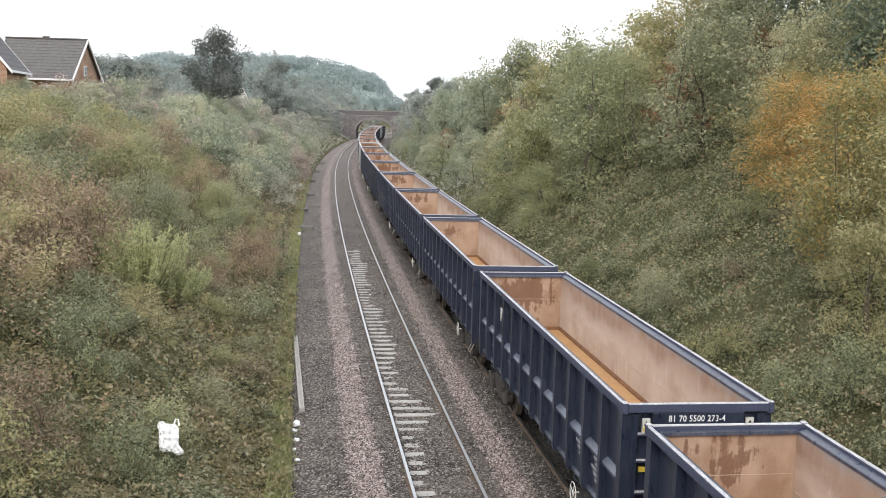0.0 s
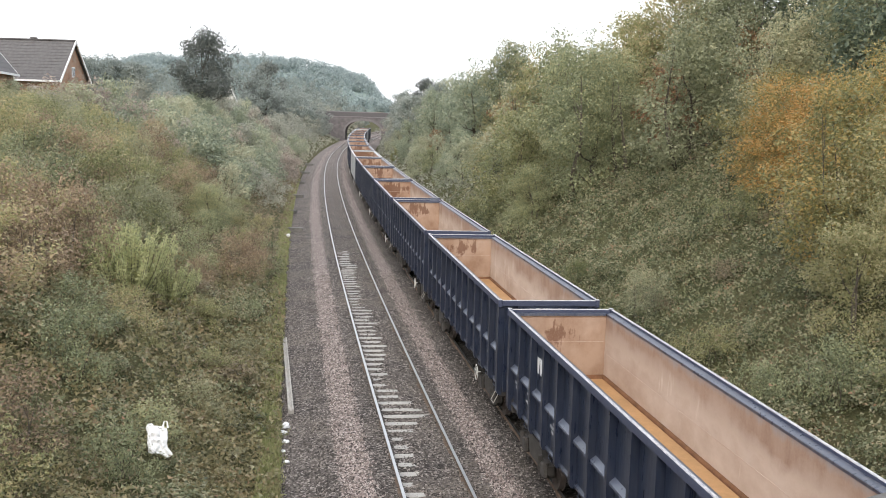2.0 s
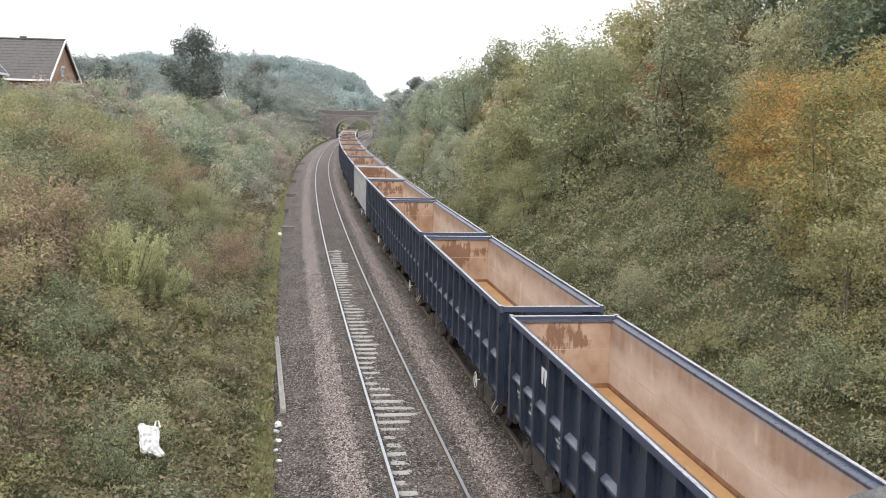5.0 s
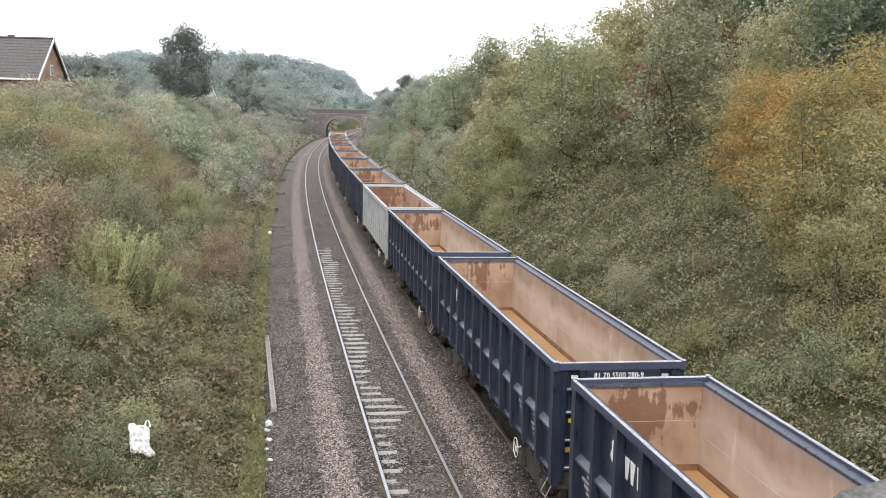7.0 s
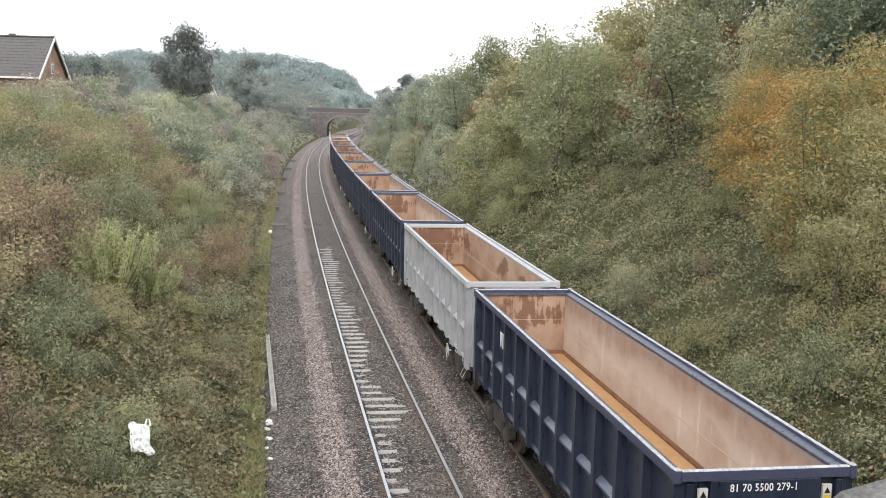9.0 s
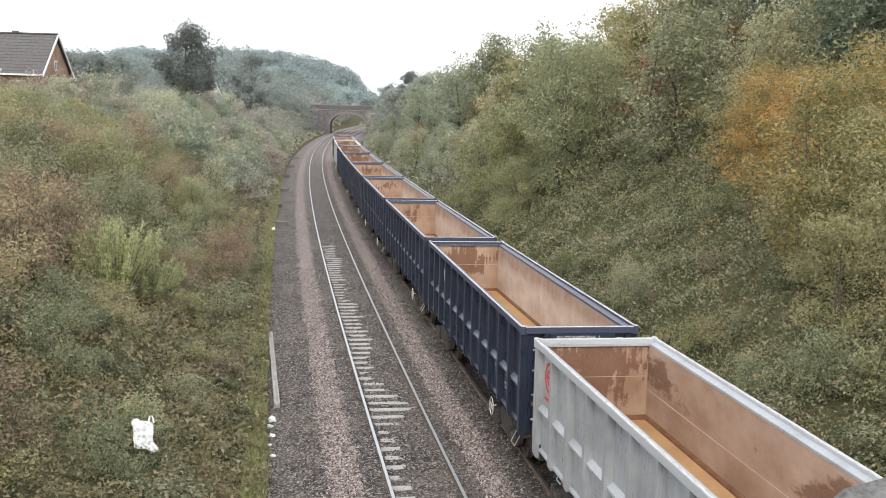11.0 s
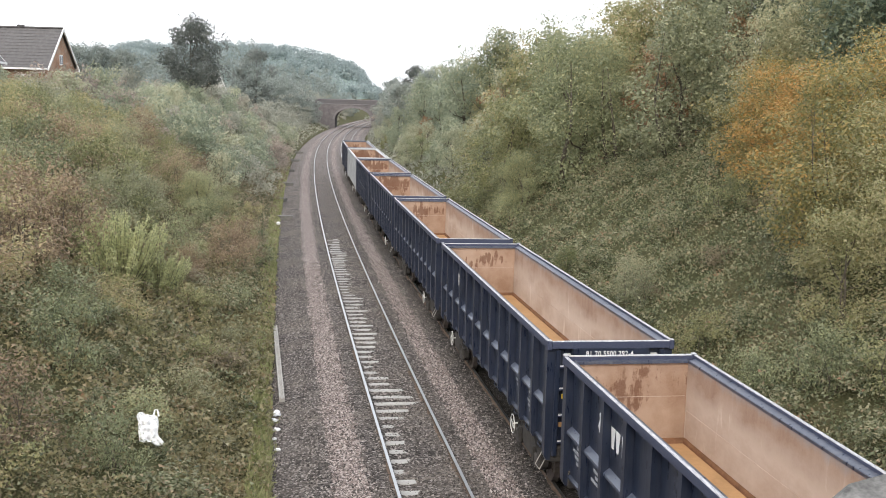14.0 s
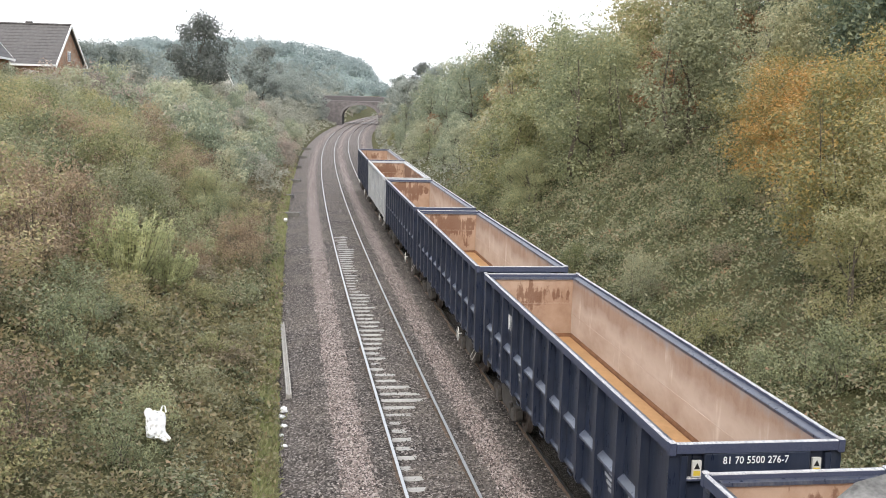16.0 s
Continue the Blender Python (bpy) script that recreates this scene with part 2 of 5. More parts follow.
BLUE = wagon_paint("dark_blue_wagon_paint", (0.018, 0.025, 0.047), (0.075, 0.08, 0.095))
LIP_BLUE = wagon_paint("scuffed_blue_lip_paint", (0.035, 0.043, 0.07), (0.3, 0.29, 0.28))
# ledges slope upward: the sky light they catch is in this lighter blue
LEDGE_SKYLIT = wagon_paint("dusty_skylit_ledge_paint", (0.07, 0.084, 0.122), (0.18, 0.18, 0.19))
GREY = wagon_paint("pale_grey_wagon_paint", (0.33, 0.35, 0.37), (0.22, 0.2, 0.18))


def rim_material(name, col):
    """Top rail: paint scraped through to bare and chalky metal."""
    m, ns, ls, b = material(name, 0.5, 0.0, 0.4)
    v = coords(ns, ls, "Object", (9, 1.2, 9))
    n, n2 = noise_tex(ns, ls, v, 6.0, 8.0, 0.75), noise_tex(ns, ls, coords(ns, ls), 1.5, 3.0)
    geo, up = ns.new("ShaderNodeNewGeometry"), ns.new("ShaderNodeSeparateXYZ")
    ls.new(geo.outputs["Normal"], up.inputs[0])
    worn = ramp(ns, ls, n, (0.3, [0.8 * c + 0.06 for c in col]), (0.42, (0.27, 0.285, 0.32)), (0.55, (0.62, 0.62, 0.62)))
    worn = mix(ns, ls, ramp(ns, ls, n2, (0.4, 0.0), (0.7, 0.4)), worn, (0.30, 0.25, 0.21))
    ls.new(mix(ns, ls, ramp(ns, ls, up.outputs[2], (0.3, 0.06), (0.7, 0.85)), col, worn), b.inputs["Base Color"])
    return m


HAND_WHITE = plain("dull_white_paint", (0.55, 0.55, 0.53), 0.6, 0.0, 0.15, 6.0)
RIM_BLUE = rim_material("scraped_blue_rail", (0.03, 0.04, 0.085))
RIM_GREY = rim_material("scraped_grey_rail", (0.44, 0.46, 0.48))


def inside_material(name, side, wet=0.0):
    """Dusty, rust-stained steel inside a wagon: pale dust, brown scorch and streaks that run down."""
    m, ns, ls, b = material(name, 0.85, 0.0, 0.2)
    inf = ns.new("ShaderNodeObjectInfo")
    tc = ns.new("ShaderNodeTexCoord")
    shift = ns.new("ShaderNodeVectorMath")
    shift.operation = "ADD"
    comb = ns.new("ShaderNodeCombineXYZ")
    for k in range(3):
        ls.new(calc(ns, ls, "MULTIPLY", inf.outputs["Random"], 37.0 + 11 * k), comb.inputs[k])
    ls.new(tc.outputs["Object"], shift.inputs[0])
    ls.new(comb.outputs[0], shift.inputs[1])
    streak_map, blot_map = ns.new("ShaderNodeMapping"), ns.new("ShaderNodeMapping")
    streak_map.inputs["Scale"].default_value = (3.0, 1.4, 0.35)
    blot_map.inputs["Scale"].default_value = (1.0, 0.45, 0.8)
    ls.new(shift.outputs[0], streak_map.inputs[0])
    ls.new(shift.outputs[0], blot_map.inputs[0])
    streak = noise_tex(ns, ls, streak_map.outputs[0], 2.0, 7.0)
    blot = noise_tex(ns, ls, blot_map.outputs[0], 1.3, 6.0)
    fine = noise_tex(ns, ls, tc.outputs["Object"], 30.0, 4.0)
    if side:
        pale = ramp(ns, ls, blot, (0.3, (0.40, 0.30, 0.24)), (0.48, (0.49, 0.40, 0.335)), (0.68, (0.60, 0.52, 0.46)))
        pale = mix(ns, ls, ramp(ns, ls, streak, (0.6, 0.0), (0.72, 0.6)), pale, (0.74, 0.68, 0.62))
        sep = ns.new("ShaderNodeSeparateXYZ")
        ls.new(tc.outputs["Object"], sep.inputs[0])
        high = ramp(ns, ls, calc(ns, ls, "ADD", calc(ns, ls, "DIVIDE", sep.outputs[2], 3.4), calc(ns, ls, "MULTIPLY", calc(ns, ls, "SUBTRACT", blot, 0.5), 0.5)), (0.76, 0.0), (0.9, 0.9))
        rust = ramp(ns, ls, streak, (0.3, (0.24, 0.145, 0.10)), (0.7, (0.35, 0.245, 0.185)))
        col = mix(ns, ls, high, pale, rust)
        worn_up = calc(ns, ls, "ADD", sep.outputs[2], calc(ns, ls, "MULTIPLY", calc(ns, ls, "SUBTRACT", streak, 0.5), 0.5))
        lip = ramp(ns, ls, calc(ns, ls, "SUBTRACT", worn_up, 2.7), (0.42, 0.0), (0.62, 0.75))
        col = mix(ns, ls, lip, col, (0.24, 0.25, 0.27))
    else:
        pale = ramp(ns, ls, blot, (0.35, (0.28, 0.18, 0.125)), (0.6, (0.41, 0.30, 0.23)))
        scorch_map = ns.new("ShaderNodeMapping")
        scorch_map.inputs["Scale"].default_value = (1.25, 0.3, 0.75)
        ls.new(shift.outputs[0], scorch_map.inputs[0])
        drip_map = ns.new("ShaderNodeMapping")
        drip_map.inputs["Scale"].default_value = (5.5, 0.3, 0.5)
        ls.new(shift.outputs[0], drip_map.inputs[0])
        drip = calc(ns, ls, "MULTIPLY", calc(ns, ls, "SUBTRACT", noise_tex(ns, ls, drip_map.outputs[0], 2.0, 3.0, 0.5), 0.5), 0.45)
        sn = calc(ns, ls, "ADD", noise_tex(ns, ls, scorch_map.outputs[0], 2.0, 7.0, 0.66), drip)
        sep = ns.new("ShaderNodeSeparateXYZ")
        ls.new(tc.outputs["Object"], sep.inputs[0])
        up = ramp(ns, ls, calc(ns, ls, "DIVIDE", sep.outputs[2], 3.4), (0.62, 0.0), (0.83, 0.22), (0.96, 0.06))
        mid = calc(ns, ls, "SUBTRACT", 0.16, calc(ns, ls, "MULTIPLY", calc(ns, ls, "ABSOLUTE", sep.outputs[0]), 0.2))
        each = calc(ns, ls, "MULTIPLY", calc(ns, ls, "SUBTRACT", inf.outputs["Random"], 0.55), 0.22)
        mid = calc(ns, ls, "ADD", calc(ns, ls, "ADD", mid, each), wet)
        mask = ramp(ns, ls, calc(ns, ls, "ADD", calc(ns, ls, "ADD", sn, up), mid), (0.70, 0.0), (0.77, 0.8))
        col = mix(ns, ls, mask, pale, (0.13, 0.06, 0.035))
    ls.new(mix(ns, ls, ramp(ns, ls, fine, (0.3, 0.0), (0.8, 0.12)), col, (0.62, 0.5, 0.4)), b.inputs["Base Color"])
    bump(ns, ls, b, blot, 0.15, 0.03)
    return m


INSIDE_SIDE = inside_material("dusty_wagon_side", True)
INSIDE_END = inside_material("scorched_wagon_end", False)
INSIDE_FLOOR = plain("ochre_dust_floor", (0.42, 0.25, 0.12), 0.8, 0.0, 0.2, 1.2)
INSIDE_WET = inside_material("rust_washed_wagon_end", False, 0.15)
RUST_SCALE = plain("rust_scale", (0.17, 0.085, 0.045), 0.9, 0.0, 0.5, 3.0)
UNDER = plain("grimy_underframe", (0.062, 0.057, 0.053), 0.8, 0.0, 0.4, 5.0)
WHEEL = plain("wheel_steel", (0.13, 0.11, 0.10), 0.6, 0.3, 0.3, 5.0)
SIGN_WHITE = plain("sign_white", (0.55, 0.55, 0.52), 0.5, 0.0, 0.06, 6.0)
SIGN_YELLOW = plain("sign_yellow", (0.6, 0.45, 0.06), 0.5, 0.0, 0.08, 6.0)
LETTER_WHITE = plain("lettering_white", (0.78, 0.78, 0.78), 0.5, 0.0, 0.08, 6.0)
LETTER_FADED = plain("lettering_faded", (0.36, 0.37, 0.4), 0.6, 0.0, 0.2, 6.0)
MARK_RED = plain("red_mark", (0.6, 0.06, 0.06), 0.5, 0.0, 0.1, 6.0)
BLACK = plain("black_paint", (0.015, 0.015, 0.015), 0.5, 0.0, 0.1, 6.0)


# ------------------------------------------------------------------ the line
GAP, HALF_GAUGE, TRACK_STEP = 15.158, 0.7525, 3.404
STEP = 0.25
_S = np.arange(-900.0, 1600.0, STEP)
_K = np.interp(_S, (-200, -199, 0, 50, 100, 150, 260, 380, 381), (0, .00037, .00037, .00037, .0004, .00068, .00065, .00065, 0))
_T = np.cumsum(_K) * STEP
_I0 = int(round(900 / STEP))
_T -= _T[_I0]
_X, _Y = np.cumsum(np.sin(_T)) * STEP, np.cumsum(np.cos(_T)) * STEP
_X -= _X[_I0]
_Y -= _Y[_I0]


def line(s):
    return np.interp(s, _S, _X), np.interp(s, _S, _Y), np.interp(s, _S, _T)


def at(s, d, z=0.0):
    """The place s metres along the line, d metres to the right of its first track, z above the rail top."""
    x, y, a = line(s)
    return Vector((x + d * math.cos(a), y - d * math.sin(a), z))


def smooth(a, b, x):
    t = min(1.0, max(0.0, (x - a) / (b - a)))
    return t * t * (3 - 2 * t)


BED = -0.19


def right_crest(s):
    return 10.6 - 0.017 * min(260, max(0, s))


def left_crest(s):
    return 7.0 - 0.006 * min(260, max(0, s))


def ground_z(s, d):
    """Height of the ground over the rail top: level bed, banks on both sides, fields above."""
    if d < -3.4:
        rise = max(0.0, -3.4 - d - 1.2 * math.exp(-((s - 262) / 6) ** 2)) * 0.5
        top = left_crest(s)
    elif d > 6.4:
        rise = max(0.0, d - 6.4 - 1.5 * math.exp(-((s - 262) / 9) ** 2)) * 0.62
        top = right_crest(s)
    else:
        return BED - 0.45
    z = rise if rise < top - 1 else top - math.exp(-(rise - top + 1))
    rough = noise.noise(Vector((s * 0.13, d * 0.16, 3.0))) * 0.6 + noise.noise(Vector((s * 0.5, d * 0.5, 8.0))) * 0.18
    return BED - 0.25 + z + rough * min(1.0, rise * 0.6)


def mesh_object(name, verts, faces, mats, parent=None, uvs=None, index=None):
    me = bpy.data.meshes.new(name)
    me.from_pydata(verts, [], faces)
    for m in mats if isinstance(mats, (list, tuple)) else [mats]:
        me.materials.append(m)
    if uvs is not None:
        layer = me.uv_layers.new(name="UVMap")
        flat = [c for f in faces for v in f for c in uvs[v]]
        layer.data.foreach_set("uv", flat)
    if index is not None:
        me.polygons.foreach_set("material_index", index)
    ob = new(name, me)
    ob.parent = parent
    return ob


def sheet(name, ss, ds, height, mat):
    """A sheet that follows the line, from rows ss along it and columns ds across it."""
    verts, uvs, faces = [], [], []
    for s in ss:
        for d in ds:
            verts.append(at(s, d, height(s, d)))
            uvs.append((d, s))
    n = len(ds)
    for i in range(len(ss) - 1):
        for j in range(n - 1):
            a = i * n + j
            faces.append((a, a + 1, a + n + 1, a + n))
    ob = mesh_object(name, verts, faces, mat, uvs=uvs)
    ob.data.polygons.foreach_set("use_smooth", [True] * len(ob.data.polygons))
    return ob


ground_s = [-900, -500, -300] + list(np.arange(-200, 0, 10.0)) + list(np.arange(0, 120, 1.5)) + list(np.arange(120, 300, 4.0)) + list(np.arange(300, 420, 12.0)) + [500, 700, 1000, 1500]
ground_d = [-900, -400, -150, -70, -45, -35, -28, -24] + list(np.arange(-22, -3, 0.8)) + [-3.41, -3.39, 0.0, 3.0, 6.0, 6.39, 6.41] + list(np.arange(6.8, 28, 0.8)) + [30, 34, 40, 55, 90, 200, 450, 900]
ground = tagged(sheet("ground", ground_s, ground_d, ground_z, SOIL), "earth and rough grass of the cutting banks and fields", "ground", kind="structure")

# ballast: heaped shoulders and an uneven top between the rails
BED_D = [-3.75, -3.5, -3.2, -2.9, -2.6, -2.3, -2.0, -1.7, -1.4, -1.15, -0.95, -0.75, -0.55, -0.35, -0.1, 0.15, 0.4, 0.6, 0.75, 0.95, 1.2, 1.45, 1.7, 1.95, 2.2, 2.45, 2.65, 2.9, 3.3, 3.7, 4.1, 4.4, 4.8, 5.2, 5.6, 6.0, 6.4, 6.8]


def ballast_z(s, d):
    z = BED
    for mid in (0.0, TRACK_STEP):
        u = d - mid
        if abs(u) < 1.5:
            z += 0.05 * smooth(1.5, 1.25, abs(u))
        z += 0.05 * math.exp(-((abs(u) - 1.55) / 0.3) ** 2)
        if mid == 0.0 and -0.75 < u < 0.75:
            bare = noise.noise(Vector(((s - 4.2) * 0.23, 0.0, 1.0))) + 0.7 * noise.noise(Vector(((s - 4.2) * 0.9, u * 0.4, 4.0))) - 0.6 * (1 - smooth(24.5, 26.5, s))
            z -= 0.042 * (1 - smooth(-0.15, 0.25, u - 0.6 * bare)) * (1 - 0.8 * smooth(52, 72, s))
    if d < -2.2:
        z -= 0.16 * smooth(-2.2, -3.0, d) + 0.1 * smooth(-3.2, -3.75, d)
    if d > 5.6:
        z -= 0.25 * smooth(5.6, 6.5, d)
    return z + 0.02 * noise.noise(Vector((s * 1.7, d * 1.7, 0.5))) + 0.012 * noise.noise(Vector((s * 6, d * 6, 2.5)))


bed_s = list(np.arange(-220, 14, 4.0)) + list(np.arange(14, 60, 0.3)) + list(np.arange(60, 130, 0.8)) + list(np.arange(130, 400, 3.0))
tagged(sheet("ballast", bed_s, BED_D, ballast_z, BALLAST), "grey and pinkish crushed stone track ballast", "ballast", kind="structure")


# ------------------------------------------------------------------ bmesh helpers
def part(name, bm, mat, parent, label=""):
    me = bpy.data.meshes.new(name)
    bm.to_mesh(me)
    bm.free()
    for m in mat if isinstance(mat, (list, tuple)) else [mat]:
        me.materials.append(m)
    ob = new(name, me)
    ob.parent = parent
    if label:
        ob["label"] = label
    return ob


def add_box(bm, x0, x1, y0, y1, z0, z1, bevel=0.0, mat=0):
    got = bmesh.ops.create_cube(bm, size=1.0)
    vs = got["verts"]
    for v in vs:
        v.co = ((x0 + x1) / 2 + v.co.x * (x1 - x0), (y0 + y1) / 2 + v.co.y * (y1 - y0), (z0 + z1) / 2 + v.co.z * (z1 - z0))
    fs = {f for v in vs for f in v.link_faces}
    for f in fs:
        f.material_index = mat
    if bevel:
        bmesh.ops.bevel(bm, geom=list({e for v in vs for e in v.link_edges}), offset=bevel, segments=1, affect="EDGES")
    return bm


def box(*a, **k):
    return add_box(bmesh.new(), *a, **k)


def add_prism(bm, outline, axis, lo, hi):
    """A flat outline drawn out along an axis: x, y or z."""
    def place(a, b, c):
        return {"x": (c, a, b), "y": (a, c, b), "z": (a, b, c)}[axis]
    one = [bm.verts.new(place(a, b, lo)) for a, b in outline]
    two = [bm.verts.new(place(a, b, hi)) for a, b in outline]
    n = len(outline)
    bm.faces.new(one)
    bm.faces.new(two[::-1])
    for i in range(n):
        bm.faces.new((one[i], two[i], two[(i + 1) % n], one[(i + 1) % n]))
    bmesh.ops.recalc_face_normals(bm, faces=bm.faces[:])
    return bm


def prism(*a):
    return add_prism(bmesh.new(), *a)


def add_tube(bm, points, radii, sides=6):
    """A tapered tube through the points."""
    rings = []
    for i, p in enumerate(points):
        p = Vector(p)
        way = (Vector(points[min(i + 1, len(points) - 1)]) - Vector(points[max(i - 1, 0)])).normalized()
        a = way.orthogonal().normalized()
        b = way.cross(a)
        rings.append([bm.verts.new(p + (a * math.cos(t) + b * math.sin(t)) * radii[i]) for t in (2 * math.pi * k / sides for k in range(sides))])
    for r, q in zip(rings, rings[1:]):
        for k in range(sides):
            bm.faces.new((r[k], r[(k + 1) % sides], q[(k + 1) % sides], q[k]))
    bm.faces.new(rings[0][::-1])
    bm.faces.new(rings[-1])
    return bm


def tube(*a, **k):
    return add_tube(bmesh.new(), *a, **k)


# ------------------------------------------------------------------ rails and sleepers
RAIL_OUT = [(-0.035, 0.0), (0.035, 0.0), (0.036, -0.035), (0.012, -0.05), (0.01, -0.135), (0.07, -0.15), (0.07, -0.159), (-0.07, -0.159), (-0.07, -0.15), (-0.01, -0.135), (-0.012, -0.05), (-0.036, -0.035)]


def rail(d, label):
    ss = list(np.arange(-200, 0, 5.0)) + list(np.arange(0, 400, 2.0))
    verts, faces, index = [], [], []
    n = len(RAIL_OUT)
    for s in ss:
        for u, z in RAIL_OUT:
            verts.append(at(s, d + u, z))
    for i in range(len(ss) - 1):
        for k in range(n):
            a, b = i * n + k, i * n + (k + 1) % n
            faces.append((a, a + n, b + n, b))
            index.append(0 if k in (0,) else 1)
    return tagged(mesh_object("rail", verts, faces, [STEEL_TOP, RAIL_RUST], index=index), label, "rail", "running rails", "structure")


for mid in (0.0, TRACK_STEP):
    for side in (-1, 1):
        rail(mid + side * HALF_GAUGE, "steel running rail with a polished top")

SLEEPER_OUT = [(-0.14, -0.40), (0.14, -0.40), (0.125, -0.183), (0.105, -0.166), (-0.105, -0.166), (-0.125, -0.183)]


def sleepers():
    bm = bmesh.new()
    add_prism(bm, SLEEPER_OUT, "x", -1.25, 1.25)
    me = bpy.data.meshes.new("sleeper")
    bm.to_mesh(me)
    bm.free()
    me.materials.append(SLEEPER)
    for mid, lo, hi in ((0.0, -6, 176), (TRACK_STEP, -6, 110)):
        for i in range(lo, hi):
            s = 21.31 + i * 0.6571
            if i < 176:
                _, _, a = line(s)
                m = Matrix.Translation(at(s, mid + random.uniform(-0.03, 0.03))) @ pose(0, 0, random.uniform(-.006, .006), 0, 0, -math.degrees(a) + random.uniform(-0.5, 0.5))
                ob = new("sleeper", me)
                ob.matrix_world = m
                tagged(ob, "pale concrete sleeper half buried in ballast", "sleeper", "sleepers under the track")


sleepers()


def stone_material(name, *cols):
    m, ns, ls, b = material(name, 0.9, 0.0, 0.2)
    geo = ns.new("ShaderNodeNewGeometry")
    ls.new(ramp(ns, ls, geo.outputs["Random Per Island"], *[(i / (len(cols) - 1), c) for i, c in enumerate(cols)]), b.inputs["Base Color"])
    return m


STONE_DARK = stone_material("dark_ballast_stone", (0.035, 0.03, 0.027), (0.085, 0.076, 0.07), (0.15, 0.133, 0.122), (0.33, 0.295, 0.27))
STONE_PINK = stone_material("pinkish_ballast_stone", (0.09, 0.072, 0.065), (0.21, 0.17, 0.155), (0.31, 0.26, 0.24), (0.48, 0.42, 0.39))


def loose_stones(name, mat, count, s0, s1, bands, seed, label):
    """Single stones of the ballast that stand proud of its bed: four-sided, with a skew top."""
    rs = np.random.RandomState(seed)
    wide = np.array([b - a for a, b in bands])
    pick = rs.choice(len(bands), count, p=wide / wide.sum())
    dd = np.array([bands[k][0] for k in pick]) + wide[pick] * rs.uniform(-0.08, 1.08, count)
    ss = s0 + (s1 - s0) * rs.uniform(size=count) ** 1.35
    verts = np.empty((count, 5, 3))
    for i in range(count):
        s, d = float(ss[i]), float(dd[i])
        x, y, a = line(s)
        c = np.array((x + d * math.cos(a), y - d * math.sin(a), ballast_z(s, d)))
        r, turn = rs.uniform(0.022, 0.042), rs.uniform(0, 6.28)
        for k in range(4):
            q = turn + k * math.pi / 2 + rs.uniform(-0.4, 0.4)
            verts[i, k] = c + np.array((r * math.cos(q), r * math.sin(q) * 1.2, -0.012))
        verts[i, 4] = c + np.array((rs.uniform(-0.6, 0.6) * r, rs.uniform(-0.6, 0.6) * r, r * rs.uniform(0.6, 1.2)))
    base = np.arange(count)[:, None, None] * 5
    tri = (base + np.array([[0, 1, 4], [1, 2, 4], [2, 3, 4], [3, 0, 4]])).reshape(-1)
    me = bpy.data.meshes.new(name)
    me.vertices.add(count * 5)
    me.vertices.foreach_set("co", verts.astype(np.float32).ravel())
    me.loops.add(count * 12)
    me.loops.foreach_set("vertex_index", tri.astype(np.int32))
    me.polygons.add(count * 4)
    me.polygons.foreach_set("loop_start", np.arange(0, count * 12, 3, dtype=np.int32))
    me.update(calc_edges=True)
    me.materials.append(mat)
    tagged(new(name, me), label, "ballast", kind="stuff")


loose_stones("ballast_stones", STONE_DARK, 30000, 14, 52, ((-3.5, -0.85), (-0.68, 0.68), (0.85, 2.55)), 3, "loose dark crushed stones of the ballast")
loose_stones("ballast_stones", STONE_PINK, 10000, 14, 52, ((-2.0, -1.35), (1.3, 1.85)), 4, "loose pinkish crushed stones of the ballast")


# ------------------------------------------------------------------ wagons
LONG, WIDE, TOP, SIDE_LOW, FLOOR = 14.05, 2.64, 3.40, 1.10, 1.70
PANELS = 12


def ring(bm, centre, radius, thick, axis="x", sides=20, mat=0):
    pts = []
    for k in range(sides + 1):
        t = 2 * math.pi * k / sides
        a, b = radius * math.cos(t), radius * math.sin(t)
        pts.append(Vector(centre) + Vector({"x": (0, a, b), "y": (a, 0, b)}[axis]))
    add_tube(bm, pts, [thick] * len(pts), 6)
    return bm


def flat_ring(bm, x, side, y, z, inner, outer, sides=28):
    """A painted ring on a side sheet."""
    for k in range(sides):
        a, b = 2 * math.pi * k / sides, 2 * math.pi * (k + 1) / sides
        add_prism(bm, [(y + r * math.cos(t), z + r * math.sin(t)) for r, t in ((inner, a), (outer, a), (outer, b), (inner, b))], "x", *sorted((x, x + side * 0.004)))


def disc(bm, centre, radius, half, sides=24):
    """A disc across x."""
    add_prism(bm, [(centre[1] + radius * math.cos(2 * math.pi * k / sides), centre[2] + radius * math.sin(2 * math.pi * k / sides)) for k in range(sides)], "x", centre[0] - half, centre[0] + half)
    return bm


def wheelset(parent, y):
    bm = bmesh.new()
    for side in (-1, 1):
        disc(bm, (side * 0.745, 0, 0), 0.42, 0.06)
        disc(bm, (side * 0.69, 0, 0), 0.45, 0.012)
        disc(bm, (side * 0.80, 0, 0), 0.16, 0.05, 16)
        for k in range(4):
            a = math.pi / 2 * k
            add_box(bm, side * 0.81 - 0.006, side * 0.81 + 0.006, math.cos(a) * 0.27 - 0.03, math.cos(a) * 0.27 + 0.03, math.sin(a) * 0.27 - 0.03, math.sin(a) * 0.27 + 0.03)
    add_tube(bm, [(-1.0, 0, 0), (1.0, 0, 0)], [0.08, 0.08], 10)
    ob = part("wheelset", bm, WHEEL, parent)
    ob.location = (0, y, 0.42)
    return ob


